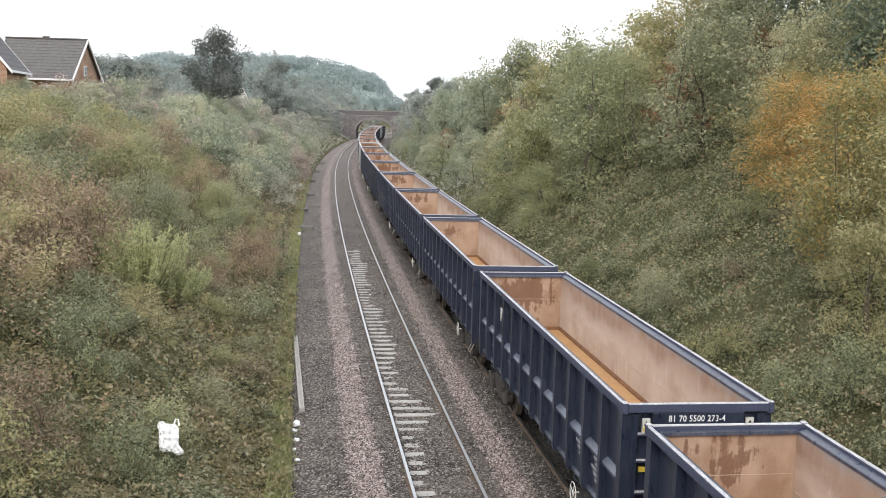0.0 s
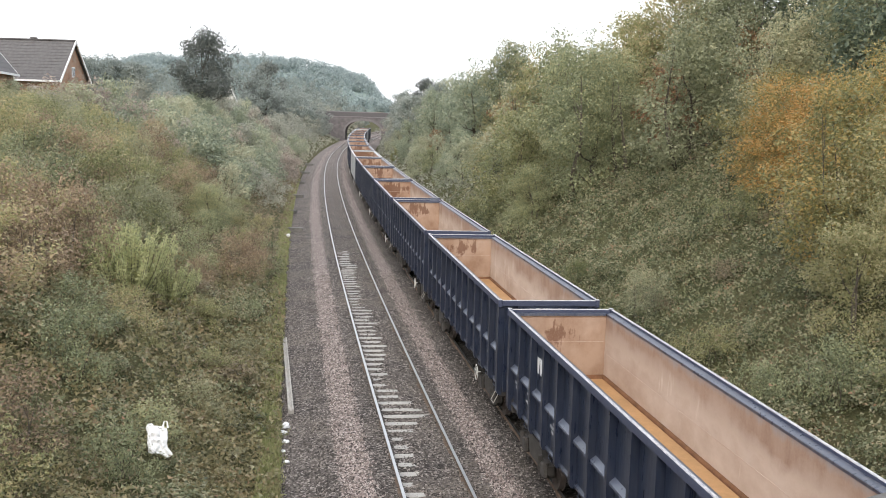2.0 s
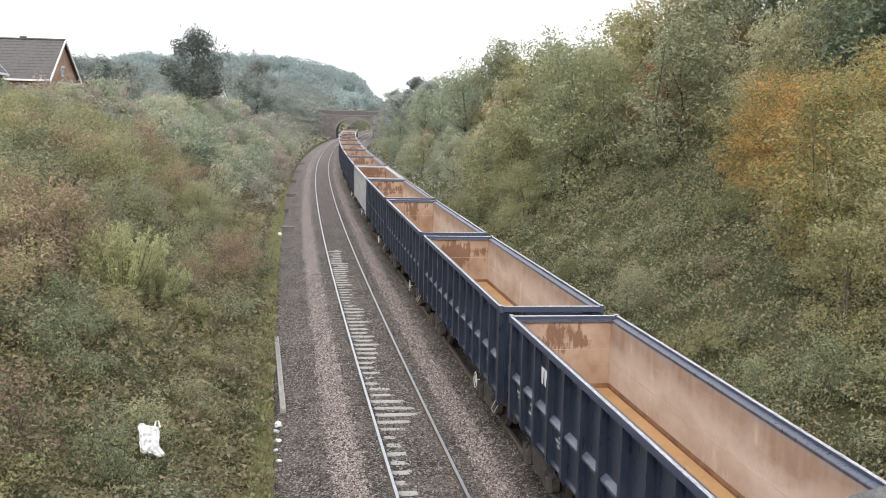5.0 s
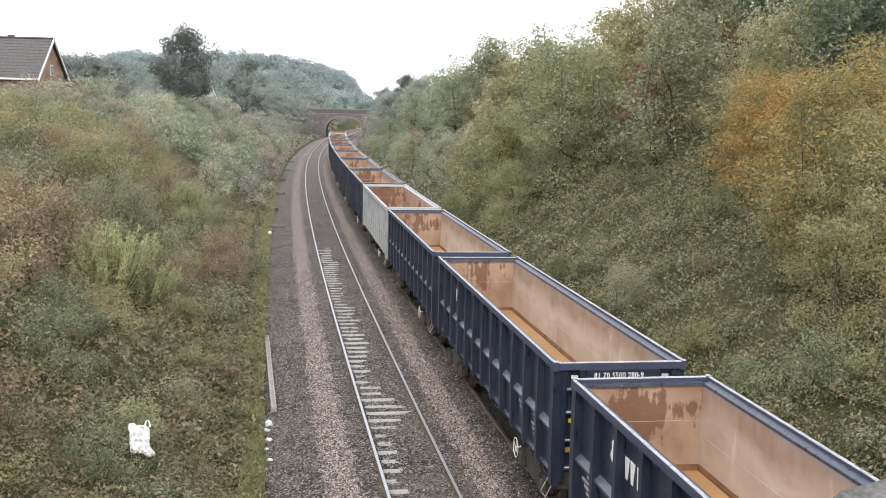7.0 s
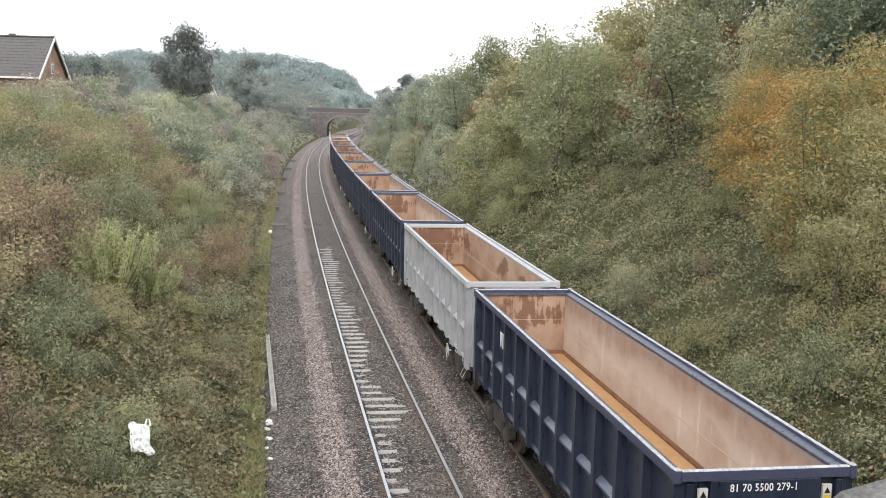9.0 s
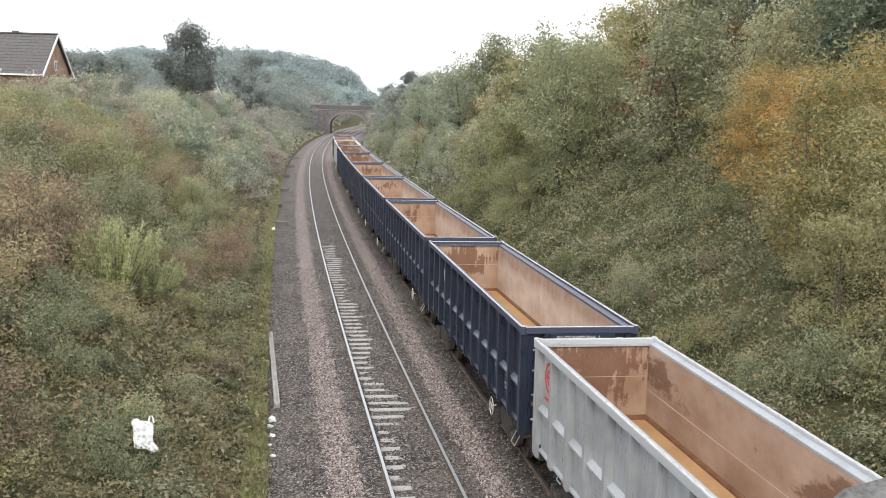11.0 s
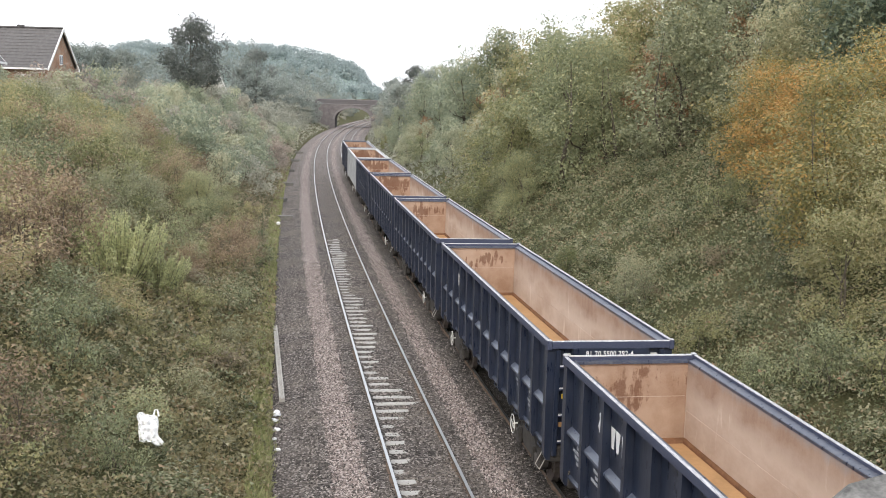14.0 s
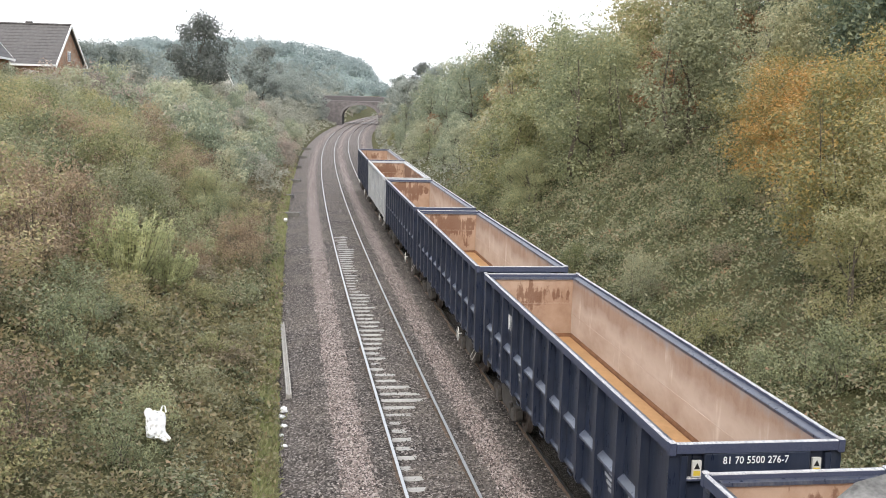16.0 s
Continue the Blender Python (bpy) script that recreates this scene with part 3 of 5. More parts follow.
def bogie(wagon, y):
    bm = bmesh.new()
    for side in (-1, 1):
        x = side * 1.0
        add_prism(bm, [(-1.25, 0.42), (-1.25, 0.62), (-0.75, 0.66), (-0.45, 0.86), (0.45, 0.86), (0.75, 0.66), (1.25, 0.62), (1.25, 0.42), (0.62, 0.46), (0.4, 0.36), (-0.4, 0.36), (-0.62, 0.46)], "x", x - 0.07, x + 0.07)
        for yy in (-0.9, 0.9):
            add_box(bm, x - 0.13, x + 0.13, yy - 0.17, yy + 0.17, 0.28, 0.58, 0.03)
            add_tube(bm, [(x + side * 0.09, yy - 0.24, 0.36), (x + side * 0.09, yy - 0.24, 0.68)], [0.07, 0.07], 8)
            add_tube(bm, [(x + side * 0.09, yy + 0.24, 0.36), (x + side * 0.09, yy + 0.24, 0.68)], [0.07, 0.07], 8)
        for yy in (-0.36, 0.36):
            add_box(bm, side * 0.72 - 0.06, side * 0.72 + 0.06, yy - 0.06, yy + 0.06, 0.22, 0.6, 0.02)
    add_box(bm, -1.0, 1.0, -0.2, 0.2, 0.55, 0.85, 0.03)
    ob = part("bogie", bm, UNDER, wagon)
    ob.location = (0, y, 0)
    wheelset(ob, -0.9)
    wheelset(ob, 0.9)
    return ob


def letters(name, text, size, mat, parent, m):
    cu = bpy.data.curves.new(name, "FONT")
    cu.body, cu.size, cu.align_x, cu.align_y, cu.extrude = text, size, "CENTER", "CENTER", 0.002
    cu.offset, cu.space_character, cu.resolution_u = 0.0012, 1.06, 3
    tmp = new(name, cu)
    me = bpy.data.meshes.new_from_object(tmp.evaluated_get(bpy.context.evaluated_depsgraph_get()))
    bpy.data.objects.remove(tmp)
    me.materials.clear()
    me.materials.append(mat)
    ob = new(name, me)
    ob.parent = parent
    ob.matrix_basis = m
    return ob


def hand_wheel(w, side, y):
    bm = bmesh.new()
    x = side * (WIDE / 2 + 0.02)
    ring(bm, (x, y, 0.84), 0.21, 0.012)
    for k in range(2):
        a = math.pi / 2 * k + 0.4
        add_tube(bm, [(x, y - 0.22 * math.cos(a), 0.84 - 0.22 * math.sin(a)), (x, y + 0.22 * math.cos(a), 0.84 + 0.22 * math.sin(a))], [0.01] * 2, 5)
    add_tube(bm, [(x, y, 0.84), (x - side * 0.12, y, 0.85)], [0.02] * 2, 6)
    return part("hand_wheel", bm, HAND_WHITE, w, "white hand brake wheel")


def box_wagon(paint, rim, blue=True):
    """A bogie box wagon, empty and open at the top; its length lies along y, the rail top is z = 0."""
    w = new("box_wagon")
    hx, hy = WIDE / 2, LONG / 2
    wall = 0.04
    inner_end, inner_side = (INSIDE_END, INSIDE_SIDE) if blue else (INSIDE_WET, INSIDE_WET)
    ledge_paint, lip_paint = (LEDGE_SKYLIT, LIP_BLUE) if blue else (paint, paint)
    bx = hx - 0.16                       # outer face of the side sheets; ribs stand proud of it
    # floor, side sheets and ends; inner faces carry the dust
    part("floor", box(-bx + 0.03, bx - 0.03, -hy + 0.1, hy - 0.1, FLOOR - 0.1, FLOOR - 0.002), INSIDE_FLOOR, w, "floor with a film of ochre dust")
    for side in (-1, 1):
        x0, x1 = sorted((side * (bx - wall), side * bx))
        bm = box(x0, x1, -hy + 0.06, hy - 0.06, SIDE_LOW, TOP - 0.1)
        for f in bm.faces:
            if f.normal.x * side < -0.5:
                f.material_index = 1
        part("side_sheet", bm, [paint, inner_side], w)
        # fillet strip along the foot of the side, inside
        inner = side * (bx - wall)
        part("floor_strip", prism([(inner, FLOOR), (inner - side * 0.06, FLOOR), (inner - side * 0.052, FLOOR + 0.04), (inner - side * 0.02, FLOOR + 0.07), (inner, FLOOR + 0.08)], "y", -hy + 0.2, hy - 0.2), RUST_SCALE, w, "rusty fillet strip at the floor's edge")
        # seam welds along the inside
        part("seam", box(*sorted((inner - side * 0.007, inner)), -hy + 0.2, hy - 0.2, 2.32, 2.332), INSIDE_SIDE, w)
        # top rail: box section with an outward lip
        o = side * hx
        part("top_rail", prism([(o, TOP - 0.15), (o, TOP - 0.012), (o - side * 0.012, TOP), (o - side * 0.058, TOP), (o - side * 0.07, TOP - 0.012), (o - side * 0.07, TOP - 0.13), (o - side * 0.04, TOP - 0.16)], "y", -hy, hy), rim, w, "top rail with scraped paint")
        part("inner_lip", prism([(o - side * 0.073, TOP - 0.14), (o - side * 0.073, TOP - 0.06), (o - side * 0.195, TOP - 0.085), (o - side * 0.207, TOP - 0.095), (o - side * 0.207, TOP - 0.14)], "y", -hy + 0.21, hy - 0.21), lip_paint, w, "lower inner lip of the rail")
        # sole bar
        part("sole_bar", box(*sorted((side * 0.95, side * (bx - 0.02))), -hy + 0.25, hy - 0.25, 0.98, SIDE_LOW + 0.02, 0.015), UNDER, w)
        pitch = (LONG - 0.34) / PANELS
        for i in range(PANELS + 1):
            y = -hy + 0.17 + i * pitch
            endrib = i in (0, PANELS)
            half = 0.11 if endrib else 0.08
            low = 0.92 if endrib else SIDE_LOW - 0.06
            out = [(bx * side, TOP - 0.13), (side * (hx - 0.015), TOP - 0.13), (side * (hx - 0.015), 1.9), (side * (hx - 0.03), low + 0.08), (side * (hx - 0.07), low), (bx * side, low)]
            bm = bmesh.new()
            add_prism(bm, out, "y", y - half, y + half)
            for v in bm.verts:           # ribs are wider at the sheet than at the face
                if abs(v.co.x) > bx + 0.02:
                    v.co.y = y + (v.co.y - y) * (0.95 if endrib else 0.85)
            part("rib", bm, paint, w)
            if i < PANELS:
                a, b = y + half, y + pitch - (0.11 if i == PANELS - 1 else 0.075)
                ledge = [(bx * side, 2.09), (side * (hx - 0.06), 2.0), (side * (hx - 0.06), 1.95), (bx * side, 1.92)]
                # on blue wagons the ledge colour includes painted sky light
                part("ledge", prism(ledge, "y", a, b), ledge_paint, w, "dusty sloping ledge, skylight painted into the blue ones")
                # lower edge of the sheet, rolled outward
                part("lower_edge", prism([(bx * side, SIDE_LOW + 0.06), (side * (bx + 0.05), SIDE_LOW + 0.02), (side * (bx + 0.05), SIDE_LOW - 0.02), (bx * side, SIDE_LOW - 0.02)], "y", a, b), paint, w)
                # rope hook below the sheet
                if i % 2 == 0 or i in (1, PANELS - 2):
                    ym = (a + b) / 2
                    part("rope_hook", tube([(side * (bx + 0.03), ym - 0.16, SIDE_LOW), (side * (bx + 0.06), ym - 0.13, SIDE_LOW - 0.1), (side * (bx + 0.06), ym + 0.13, SIDE_LOW - 0.1), (side * (bx + 0.03), ym + 0.16, SIDE_LOW)], [0.014] * 4, 5), paint, w)
    for end in (-1, 1):
        y0, y1 = sorted((end * (hy - 0.16), end * (hy - 0.11)))
        bm = box(-bx + wall, bx - wall, y0, y1, 1.1, TOP - 0.1)
        for f in bm.faces:
            if f.normal.y * end < -0.5:
                f.material_index = 1
        part("end_wall", bm, [paint, inner_end], w)
        o = end * hy
        part("end_rail", prism([(o - end * 0.004, TOP - 0.15), (o - end * 0.004, TOP - 0.014), (o - end * 0.016, TOP - 0.004), (o - end * 0.085, TOP - 0.004), (o - end * 0.097, TOP - 0.016), (o - end * 0.097, TOP - 0.13), (o - end * 0.05, TOP - 0.155)], "x", -hx + 0.1, hx - 0.1), rim, w, "end rail with scraped paint")
        part("inner_lip", prism([(o - end * 0.1, TOP - 0.14), (o - end * 0.1, TOP - 0.08), (o - end * 0.195, TOP - 0.09), (o - end * 0.205, TOP - 0.14)], "x", -hx + 0.21, hx - 0.21), lip_paint, w, "lower inner lip of the rail")
        part("seam", box(-bx + wall + 0.02, bx - wall - 0.02, *sorted((end * (hy - 0.165), end * (hy - 0.16))), 2.6, 2.609), INSIDE_SIDE, w)
        part("end_strip", prism([(end * (hy - 0.16), FLOOR), (end * (hy - 0.3), FLOOR), (end * (hy - 0.25), FLOOR + 0.04), (end * (hy - 0.16), FLOOR + 0.07)], "x", -bx + wall, bx - wall), RUST_SCALE, w, "strip of rust scale at the floor's end")
        for x in (-1, 1):
            part("corner_cap", box(*sorted((x * (hx + 0.004), x * (hx - 0.098))), *sorted((end * (hy + 0.004), end * (hy - 0.12))), TOP - 0.19, TOP + 0.022, 0.016), rim, w, "scraped corner cap")
        # end stiffeners and the broad panel
        for x in (-0.62, 0.0, 0.62):
            part("end_post", prism([(x - 0.09, end * (hy - 0.11)), (x - 0.06, end * (hy - 0.02)), (x + 0.06, end * (hy - 0.02)), (x + 0.09, end * (hy - 0.11))], "z", 1.0, TOP - 0.5), paint, w)
        part("number_panel", box(-0.8, 0.8, *sorted((end * (hy - 0.11), end * (hy - 0.005))), TOP - 0.5, TOP - 0.155, 0.012), paint, w, "broad end panel for the number")
        for x in (-1, 1):
            part("corner_post", box(*sorted((x * (bx - 0.02), x * (bx - 0.12))), *sorted((end * (hy - 0.11), end * (hy - 0.02))), 1.0, TOP - 0.19, 0.01), paint, w)
            for z in (1.3, 1.85, 2.4, 2.86):
                part("step", box(*sorted((x * (bx - 0.11), x * (bx - 0.5))), *sorted((end * (hy - 0.1), end * (hy - 0.005))), z - 0.02, z + 0.025, 0.008), rim, w, "scuffed end step")
            sign = part("warning_sign", box(*sorted((x * (bx - 0.19), x * (bx - 0.32))), *sorted((end * (hy - 0.06), end * (hy - 0.008))), 2.9, 3.14), SIGN_WHITE, w, "white and yellow warning plate")
            xm = x * (bx - 0.255)
            part("triangle", prism([(xm - 0.045, 3.02), (xm + 0.045, 3.02), (xm, 3.11)], "y", *sorted((end * (hy - 0.008), end * (hy - 0.004)))), BLACK, sign)
            part("yellow_field", box(xm - 0.05, xm + 0.05, *sorted((end * (hy - 0.008), end * (hy - 0.005))), 2.925, 2.995), SIGN_YELLOW, sign)
            # buffer
            bm = tube([(x * 0.87, end * (hy - 0.1), 1.05), (x * 0.87, end * (hy + 0.3), 1.05), (x * 0.87, end * (hy + 0.3), 1.05)], [0.11, 0.1, 0.07], 12)
            add_tube(bm, [(x * 0.87, end * (hy + 0.28), 1.05), (x * 0.87, end * (hy + 0.52), 1.05)], [0.07, 0.07], 12)
            add_tube(bm, [(x * 0.87, end * (hy + 0.52), 1.05), (x * 0.87, end * (hy + 0.55), 1.05)], [0.23, 0.22], 16)
            part("buffer", bm, UNDER, w, "grimy steel buffer")
        part("yellow_tag", box(-bx + 0.18, -bx + 0.36, *sorted((end * (hy - 0.085), end * (hy - 0.07))), 2.2, 2.29), SIGN_YELLOW, w, "small yellow tag")
        part("head_stock", box(-1.2, 1.2, *sorted((end * (hy - 0.3), end * (hy - 0.08))), 0.86, 1.22, 0.02), UNDER, w)
        bm = bmesh.new()
        for k in range(3):
            ring(bm, (0.0, end * (hy + 0.1 + 0.17 * k), 0.92 - 0.03 * k), 0.09, 0.025, "x", 10)
        part("coupling", bm, UNDER, w)
        part("brake_hose", tube([(0.35, end * (hy - 0.05), 0.95), (0.36, end * (hy + 0.2), 0.85), (0.3, end * (hy + 0.4), 0.55), (0.2, end * (hy + 0.55), 0.75)], [0.025] * 4, 6), BLACK, w)
    for y in (-4.75, 4.75):
        bogie(w, y)
    # underframe between the bogies
    bm = box(-0.2, 0.2, -hy + 0.3, hy - 0.3, 0.82, 1.24)
    for y in (-2.4, -0.8, 0.8, 2.4):
        add_box(bm, -1.05, 1.05, y - 0.08, y + 0.08, 0.95, 1.24)
    part("centre_sill", bm, UNDER, w)
    part("brake_reservoir", tube([(0.6, -1.2, 0.75), (0.6, 0.4, 0.75)], [0.2, 0.2], 12), UNDER, w)
    part("brake_rod", tube([(-0.75, -2.8, 0.7), (-0.75, 2.8, 0.7)], [0.03, 0.03], 6), UNDER, w)
    # hand brake wheel, low on the side
    for side, y in ((-1, -hy + 2.75), (1, hy - 2.75)):
        hand_wheel(w, side, y)
        # guard rails and pipe runs under the side
        part("foot_step", tube([(side * (bx - 0.05), y - 2.4, 1.0), (side * (hx - 0.02), y - 2.4, 0.62), (side * (hx - 0.02), y - 2.05, 0.62), (side * (bx - 0.05), y - 2.05, 1.0)], [0.012] * 4, 5), CONCRETE, w, "pale bent foot step")
    # data panels: bars for the small writing on the side
    for side in (-1, 1):
        xs = side * (bx + 0.004)
        pitch = (LONG - 0.34) / PANELS
        for col, rows_, z0, mat in ((1, 5, 1.8, LETTER_FADED), (2, 4, 1.85, LETTER_FADED), (PANELS - 1, 4, 1.8, LETTER_FADED), (PANELS - 2, 3, 1.75, LETTER_FADED), (PANELS - 4, 3, 1.75, LETTER_FADED)):
            y = -hy + 0.17 + (col + 0.5) * pitch
            bm = bmesh.new()
            for r in range(rows_):
                z = z0 - r * 0.1
                add_box(bm, min(xs, xs + side * 0.003), max(xs, xs + side * 0.003), y - 0.3, y + 0.3 - 0.12 * ((r * 7 + col) % 3), z - 0.03, z + 0.03)
            part("data_marking", bm, mat, w, "faded white side markings")
        y = -hy + 0.17 + (PANELS - 2.5) * pitch
        if blue:
            # owner's mark as plain white shapes
            part("mark_leaf", prism([(y + 0.95, 2.56), (y + 1.06, 2.5), (y + 1.17, 2.6), (y + 1.09, 2.74), (y + 1.13, 2.83), (y + 1.02, 2.9), (y + 0.99, 2.74)], "x", *sorted((xs, xs + side * 0.004))), LETTER_WHITE, w, "white leaf-shaped mark")
            for k, (wd, hh) in enumerate(((0.22, 0.36), (0.22, 0.36), (0.12, 0.36))):
                yy = y + 0.36 - k * 0.25
                part("mark_bar", prism([(yy - wd * 0.2, 2.46), (yy + wd * 0.25, 2.46), (yy + wd * 0.5, 2.46 + hh), (yy - wd * 0.5, 2.46 + hh)], "x", *sorted((xs, xs + side * 0.004))), LETTER_WHITE, w, "white bar of the owner's mark")
        else:
            yc = -hy + 0.17 + (PANELS - 0.5) * pitch
            bm = bmesh.new()
            flat_ring(bm, xs, side, yc, 2.74, 0.25, 0.32)
            flat_ring(bm, xs, side, yc, 2.74, 0.10, 0.17)
            add_box(bm, *sorted((xs + side * 0.001, xs + side * 0.005)), yc - 0.37, yc + 0.2, 2.71, 2.77)
            part("owner_mark", bm, MARK_RED, w, "red ring-shaped owner's mark")
            part("owner_bar", box(*sorted((xs, xs + side * 0.004)), yc - 0.3, yc + 0.3, 2.24, 2.31), MARK_RED, w, "red bar of lettering")
    return w


BLUE_WAGON = tagged(box_wagon(BLUE, RIM_BLUE), "empty dark blue open box wagon with a rusty, dusty inside", "wagon", "wagons of the train")
GREY_WAGON = tagged(box_wagon(GREY, RIM_GREY, False), "empty pale grey open box wagon with a rusty inside", "wagon", "wagons of the train")
NUMBERS = {15: "273-4", 14: "285-8", 13: "278-3", 12: "274-2", 10: "280-9", 9: "279-1", 7: "284-1", 6: "286-6", 5: "292-4", 4: "276-7"}
TRAIN = {}
for k in range(18):
    master = GREY_WAGON if k in (1, 8) else BLUE_WAGON
    if k in (1, 0):
        w = master
    else:
        w = copy_thing(master, Matrix.Identity(4))
    TRAIN[k] = w
for k, w in TRAIN.items():
    if k in NUMBERS:
        letters("number", "81 70 5500 " + NUMBERS[k], 0.152, LETTER_WHITE, w, pose(-0.03, -LONG / 2 + 0.001, TOP - 0.265, 90, 0, 0) @ Matrix.Diagonal((0.86, 1, 1, 1)))


hand_wheel(TRAIN[5], -1, LONG / 2 - 2.75)


def rolled(t):
    """How far the train has run: it gathers a little speed, less so towards the end."""
    return 10.3556 * t + 0.01547 * t * t - 0.0055 * max(0.0, t - 11.5) ** 2


def wagon_pose(k, t):
    """Wagon k from the train's tail, at t seconds."""
    near = 168.01 - rolled(t) + (5 - k) * GAP
    a, b = at(near + 0.17 * LONG, TRACK_STEP), at(near + 0.83 * LONG, TRACK_STEP)
    m, d = (a + b) / 2, b - a
    return Matrix.Translation(m) @ pose(0, 0, 0, 0, 0, -math.degrees(math.atan2(d.x, d.y)))


# ------------------------------------------------------------------ far bridge
def far_bridge():
    """A masonry arch over the line, with parapet and string course."""
    b = new("stone_bridge")
    s0, thick = 262.0, 7.0
    half, spring, crown, top = 4.4, 1.9, 4.6, 5.35
    mid = 1.75
    b.matrix_world = Matrix.Translation(at(s0, mid)) @ pose(0, 0, 0, 0, 0, -math.degrees(line(s0)[2]))
    arch = [(half * math.cos(t), spring + (crown - spring) * math.sin(t)) for t in (math.pi * k / 16 for k in range(17))]
    bm = bmesh.new()
    for y in (0.0, thick):
        for a, c in zip(arch, arch[1:]):
            bm.faces.new([bm.verts.new((u, y, v)) for u, v in (a, c, (c[0], top), (a[0], top))])
        for x in (-1, 1):
            bm.faces.new([bm.verts.new((u, y, v)) for u, v in ((x * half, -0.6), (x * 16, -0.6), (x * 16, top), (x * half, top))])
    pts = [(half, -0.6)] + arch + [(-half, -0.6)]
    for a, c in zip(pts, pts[1:]):
        bm.faces.new([bm.verts.new(p) for p in ((a[0], 0, a[1]), (c[0], 0, c[1]), (c[0], thick, c[1]), (a[0], thick, a[1]))])
    bmesh.ops.remove_doubles(bm, verts=bm.verts[:], dist=0.001)
    uv = bm.loops.layers.uv.new("UVMap")
    for f in bm.faces:
        for l in f.loops:
            l[uv].uv = (l.vert.co.x + l.vert.co.y, l.vert.co.z)
    part("arch_wall", bm, STONE_GREY, b)
    part("string_course", box(-16, 16, -0.07, thick + 0.07, top, top + 0.2, 0.03), DARK_STONE, b)
    for y in (0.05, thick - 0.45):
        bm = box(-16, 16, y, y + 0.4, top + 0.22, top + 1.15)
        part("parapet", bm, STONE_GREY, b)
        part("coping", box(-16, 16, y - 0.06, y + 0.46, top + 1.15, top + 1.32, 0.04), DARK_STONE, b)
    # ring of arch stones
    stone = bmesh.new()
    add_prism(stone, [(-0.27, 0.0), (0.27, 0.0), (0.31, 0.5), (-0.31, 0.5)], "y", -0.06, 0.1)
    me = bpy.data.meshes.new("arch_stone")
    stone.to_mesh(me)
    stone.free()
    me.materials.append(DARK_STONE)
    n = 21
    for k in range(n):
        t = math.pi * (k + 0.5) / n
        ob = new("arch_stone", me)
        ob.parent = b
        nx, nz = math.cos(t) / half, math.sin(t) / (crown - spring)
        ob.matrix_basis = pose(half * math.cos(t), 0, spring + (crown - spring) * math.sin(t), 0, 90 - math.degrees(math.atan2(nz, nx)), 0)
    tagged(b, "old stone arch bridge with a low parapet", "bridge")


far_bridge()


# ------------------------------------------------------------------ the bridge underfoot
def near_bridge():
    b = new("road_bridge")
    half, spring, crown, top, mid = 6.3, 3.0, 5.6, 6.35, 1.6
    b.location = (mid, 0, 0)
    arch = [(half * math.cos(t), spring + (crown - spring) * math.sin(t)) for t in (math.pi * k / 16 for k in range(17))]
    bm = bmesh.new()
    pts = [(half, -0.6)] + arch + [(-half, -0.6)]
    for y in (1.18, -7.0):
        for a, c in zip(arch, arch[1:]):
            bm.faces.new([bm.verts.new((u, y, v)) for u, v in (a, c, (c[0], top), (a[0], top))])
        for x in (-1, 1):
            bm.faces.new([bm.verts.new((u, y, v)) for u, v in ((x * half, -0.6), (x * 22, -0.6), (x * 22, top), (x * half, top))])
    for a, c in zip(pts, pts[1:]):
        bm.faces.new([bm.verts.new(p) for p in ((a[0], 1.18, a[1]), (c[0], 1.18, c[1]), (c[0], -7, c[1]), (a[0], -7, a[1]))])
    uv = bm.loops.layers.uv.new("UVMap")
    for f in bm.faces:
        for l in f.loops:
            l[uv].uv = (l.vert.co.x + l.vert.co.y, l.vert.co.z)
    part("arch_wall", bm, STONE_GREY, b)
    part("deck", box(-22, 22, -7, 1.18, top, top + 0.2), COPING, b)
    for y in (0.78, -7.0):
        part("parapet", box(-22, 22, y, y + 0.36, top + 0.2, 7.3), STONE_GREY, b)
    # rounded coping stones; one row ends in a taller block
    rnd = random.Random(4)
    x = -14.0
    while x < 13:
        wide = rnd.uniform(0.7, 0.95)
        part("coping_stone", box(x + 0.01, x + wide - 0.01, 0.74, 1.2, 7.3, 7.44, 0.03), COPING, b)
        x += wide
    tagged(b, "stone road bridge with a coped parapet over the line", "bridge")
    bm = bmesh.new()
    bmesh.ops.create_cube(bm, size=1.0)
    bmesh.ops.subdivide_edges(bm, edges=bm.edges[:], cuts=9, use_grid_fill=True)
    for v in bm.verts:
        c = v.co.copy()
        n = 7.0
        k = (abs(2 * c.x) ** n + abs(2 * c.y) ** n + abs(2 * c.z) ** n) ** (1 / n)
        r = c / max(k, 0.01)
        r = Vector((r.x * 1.2, r.y * 0.46, r.z * 0.32))
        r += Vector((0, 0, 1)) * 0.035 * noise.noise(c * 6) + c.normalized() * 0.022 * noise.noise(c * 17)
        v.co = r
    for f in bm.faces:
        f.smooth = True
    me = bpy.data.meshes.new("cap_stone")
    bm.to_mesh(me)
    bm.free()
    me.materials.append(COPING)
    ob = new("cap_stone", me)
    ob.matrix_world = pose(-2.145, 1.03, 7.57, 0, 0, 2)
    tagged(ob, "weathered grey cap stone on the bridge parapet", "stone")


near_bridge()


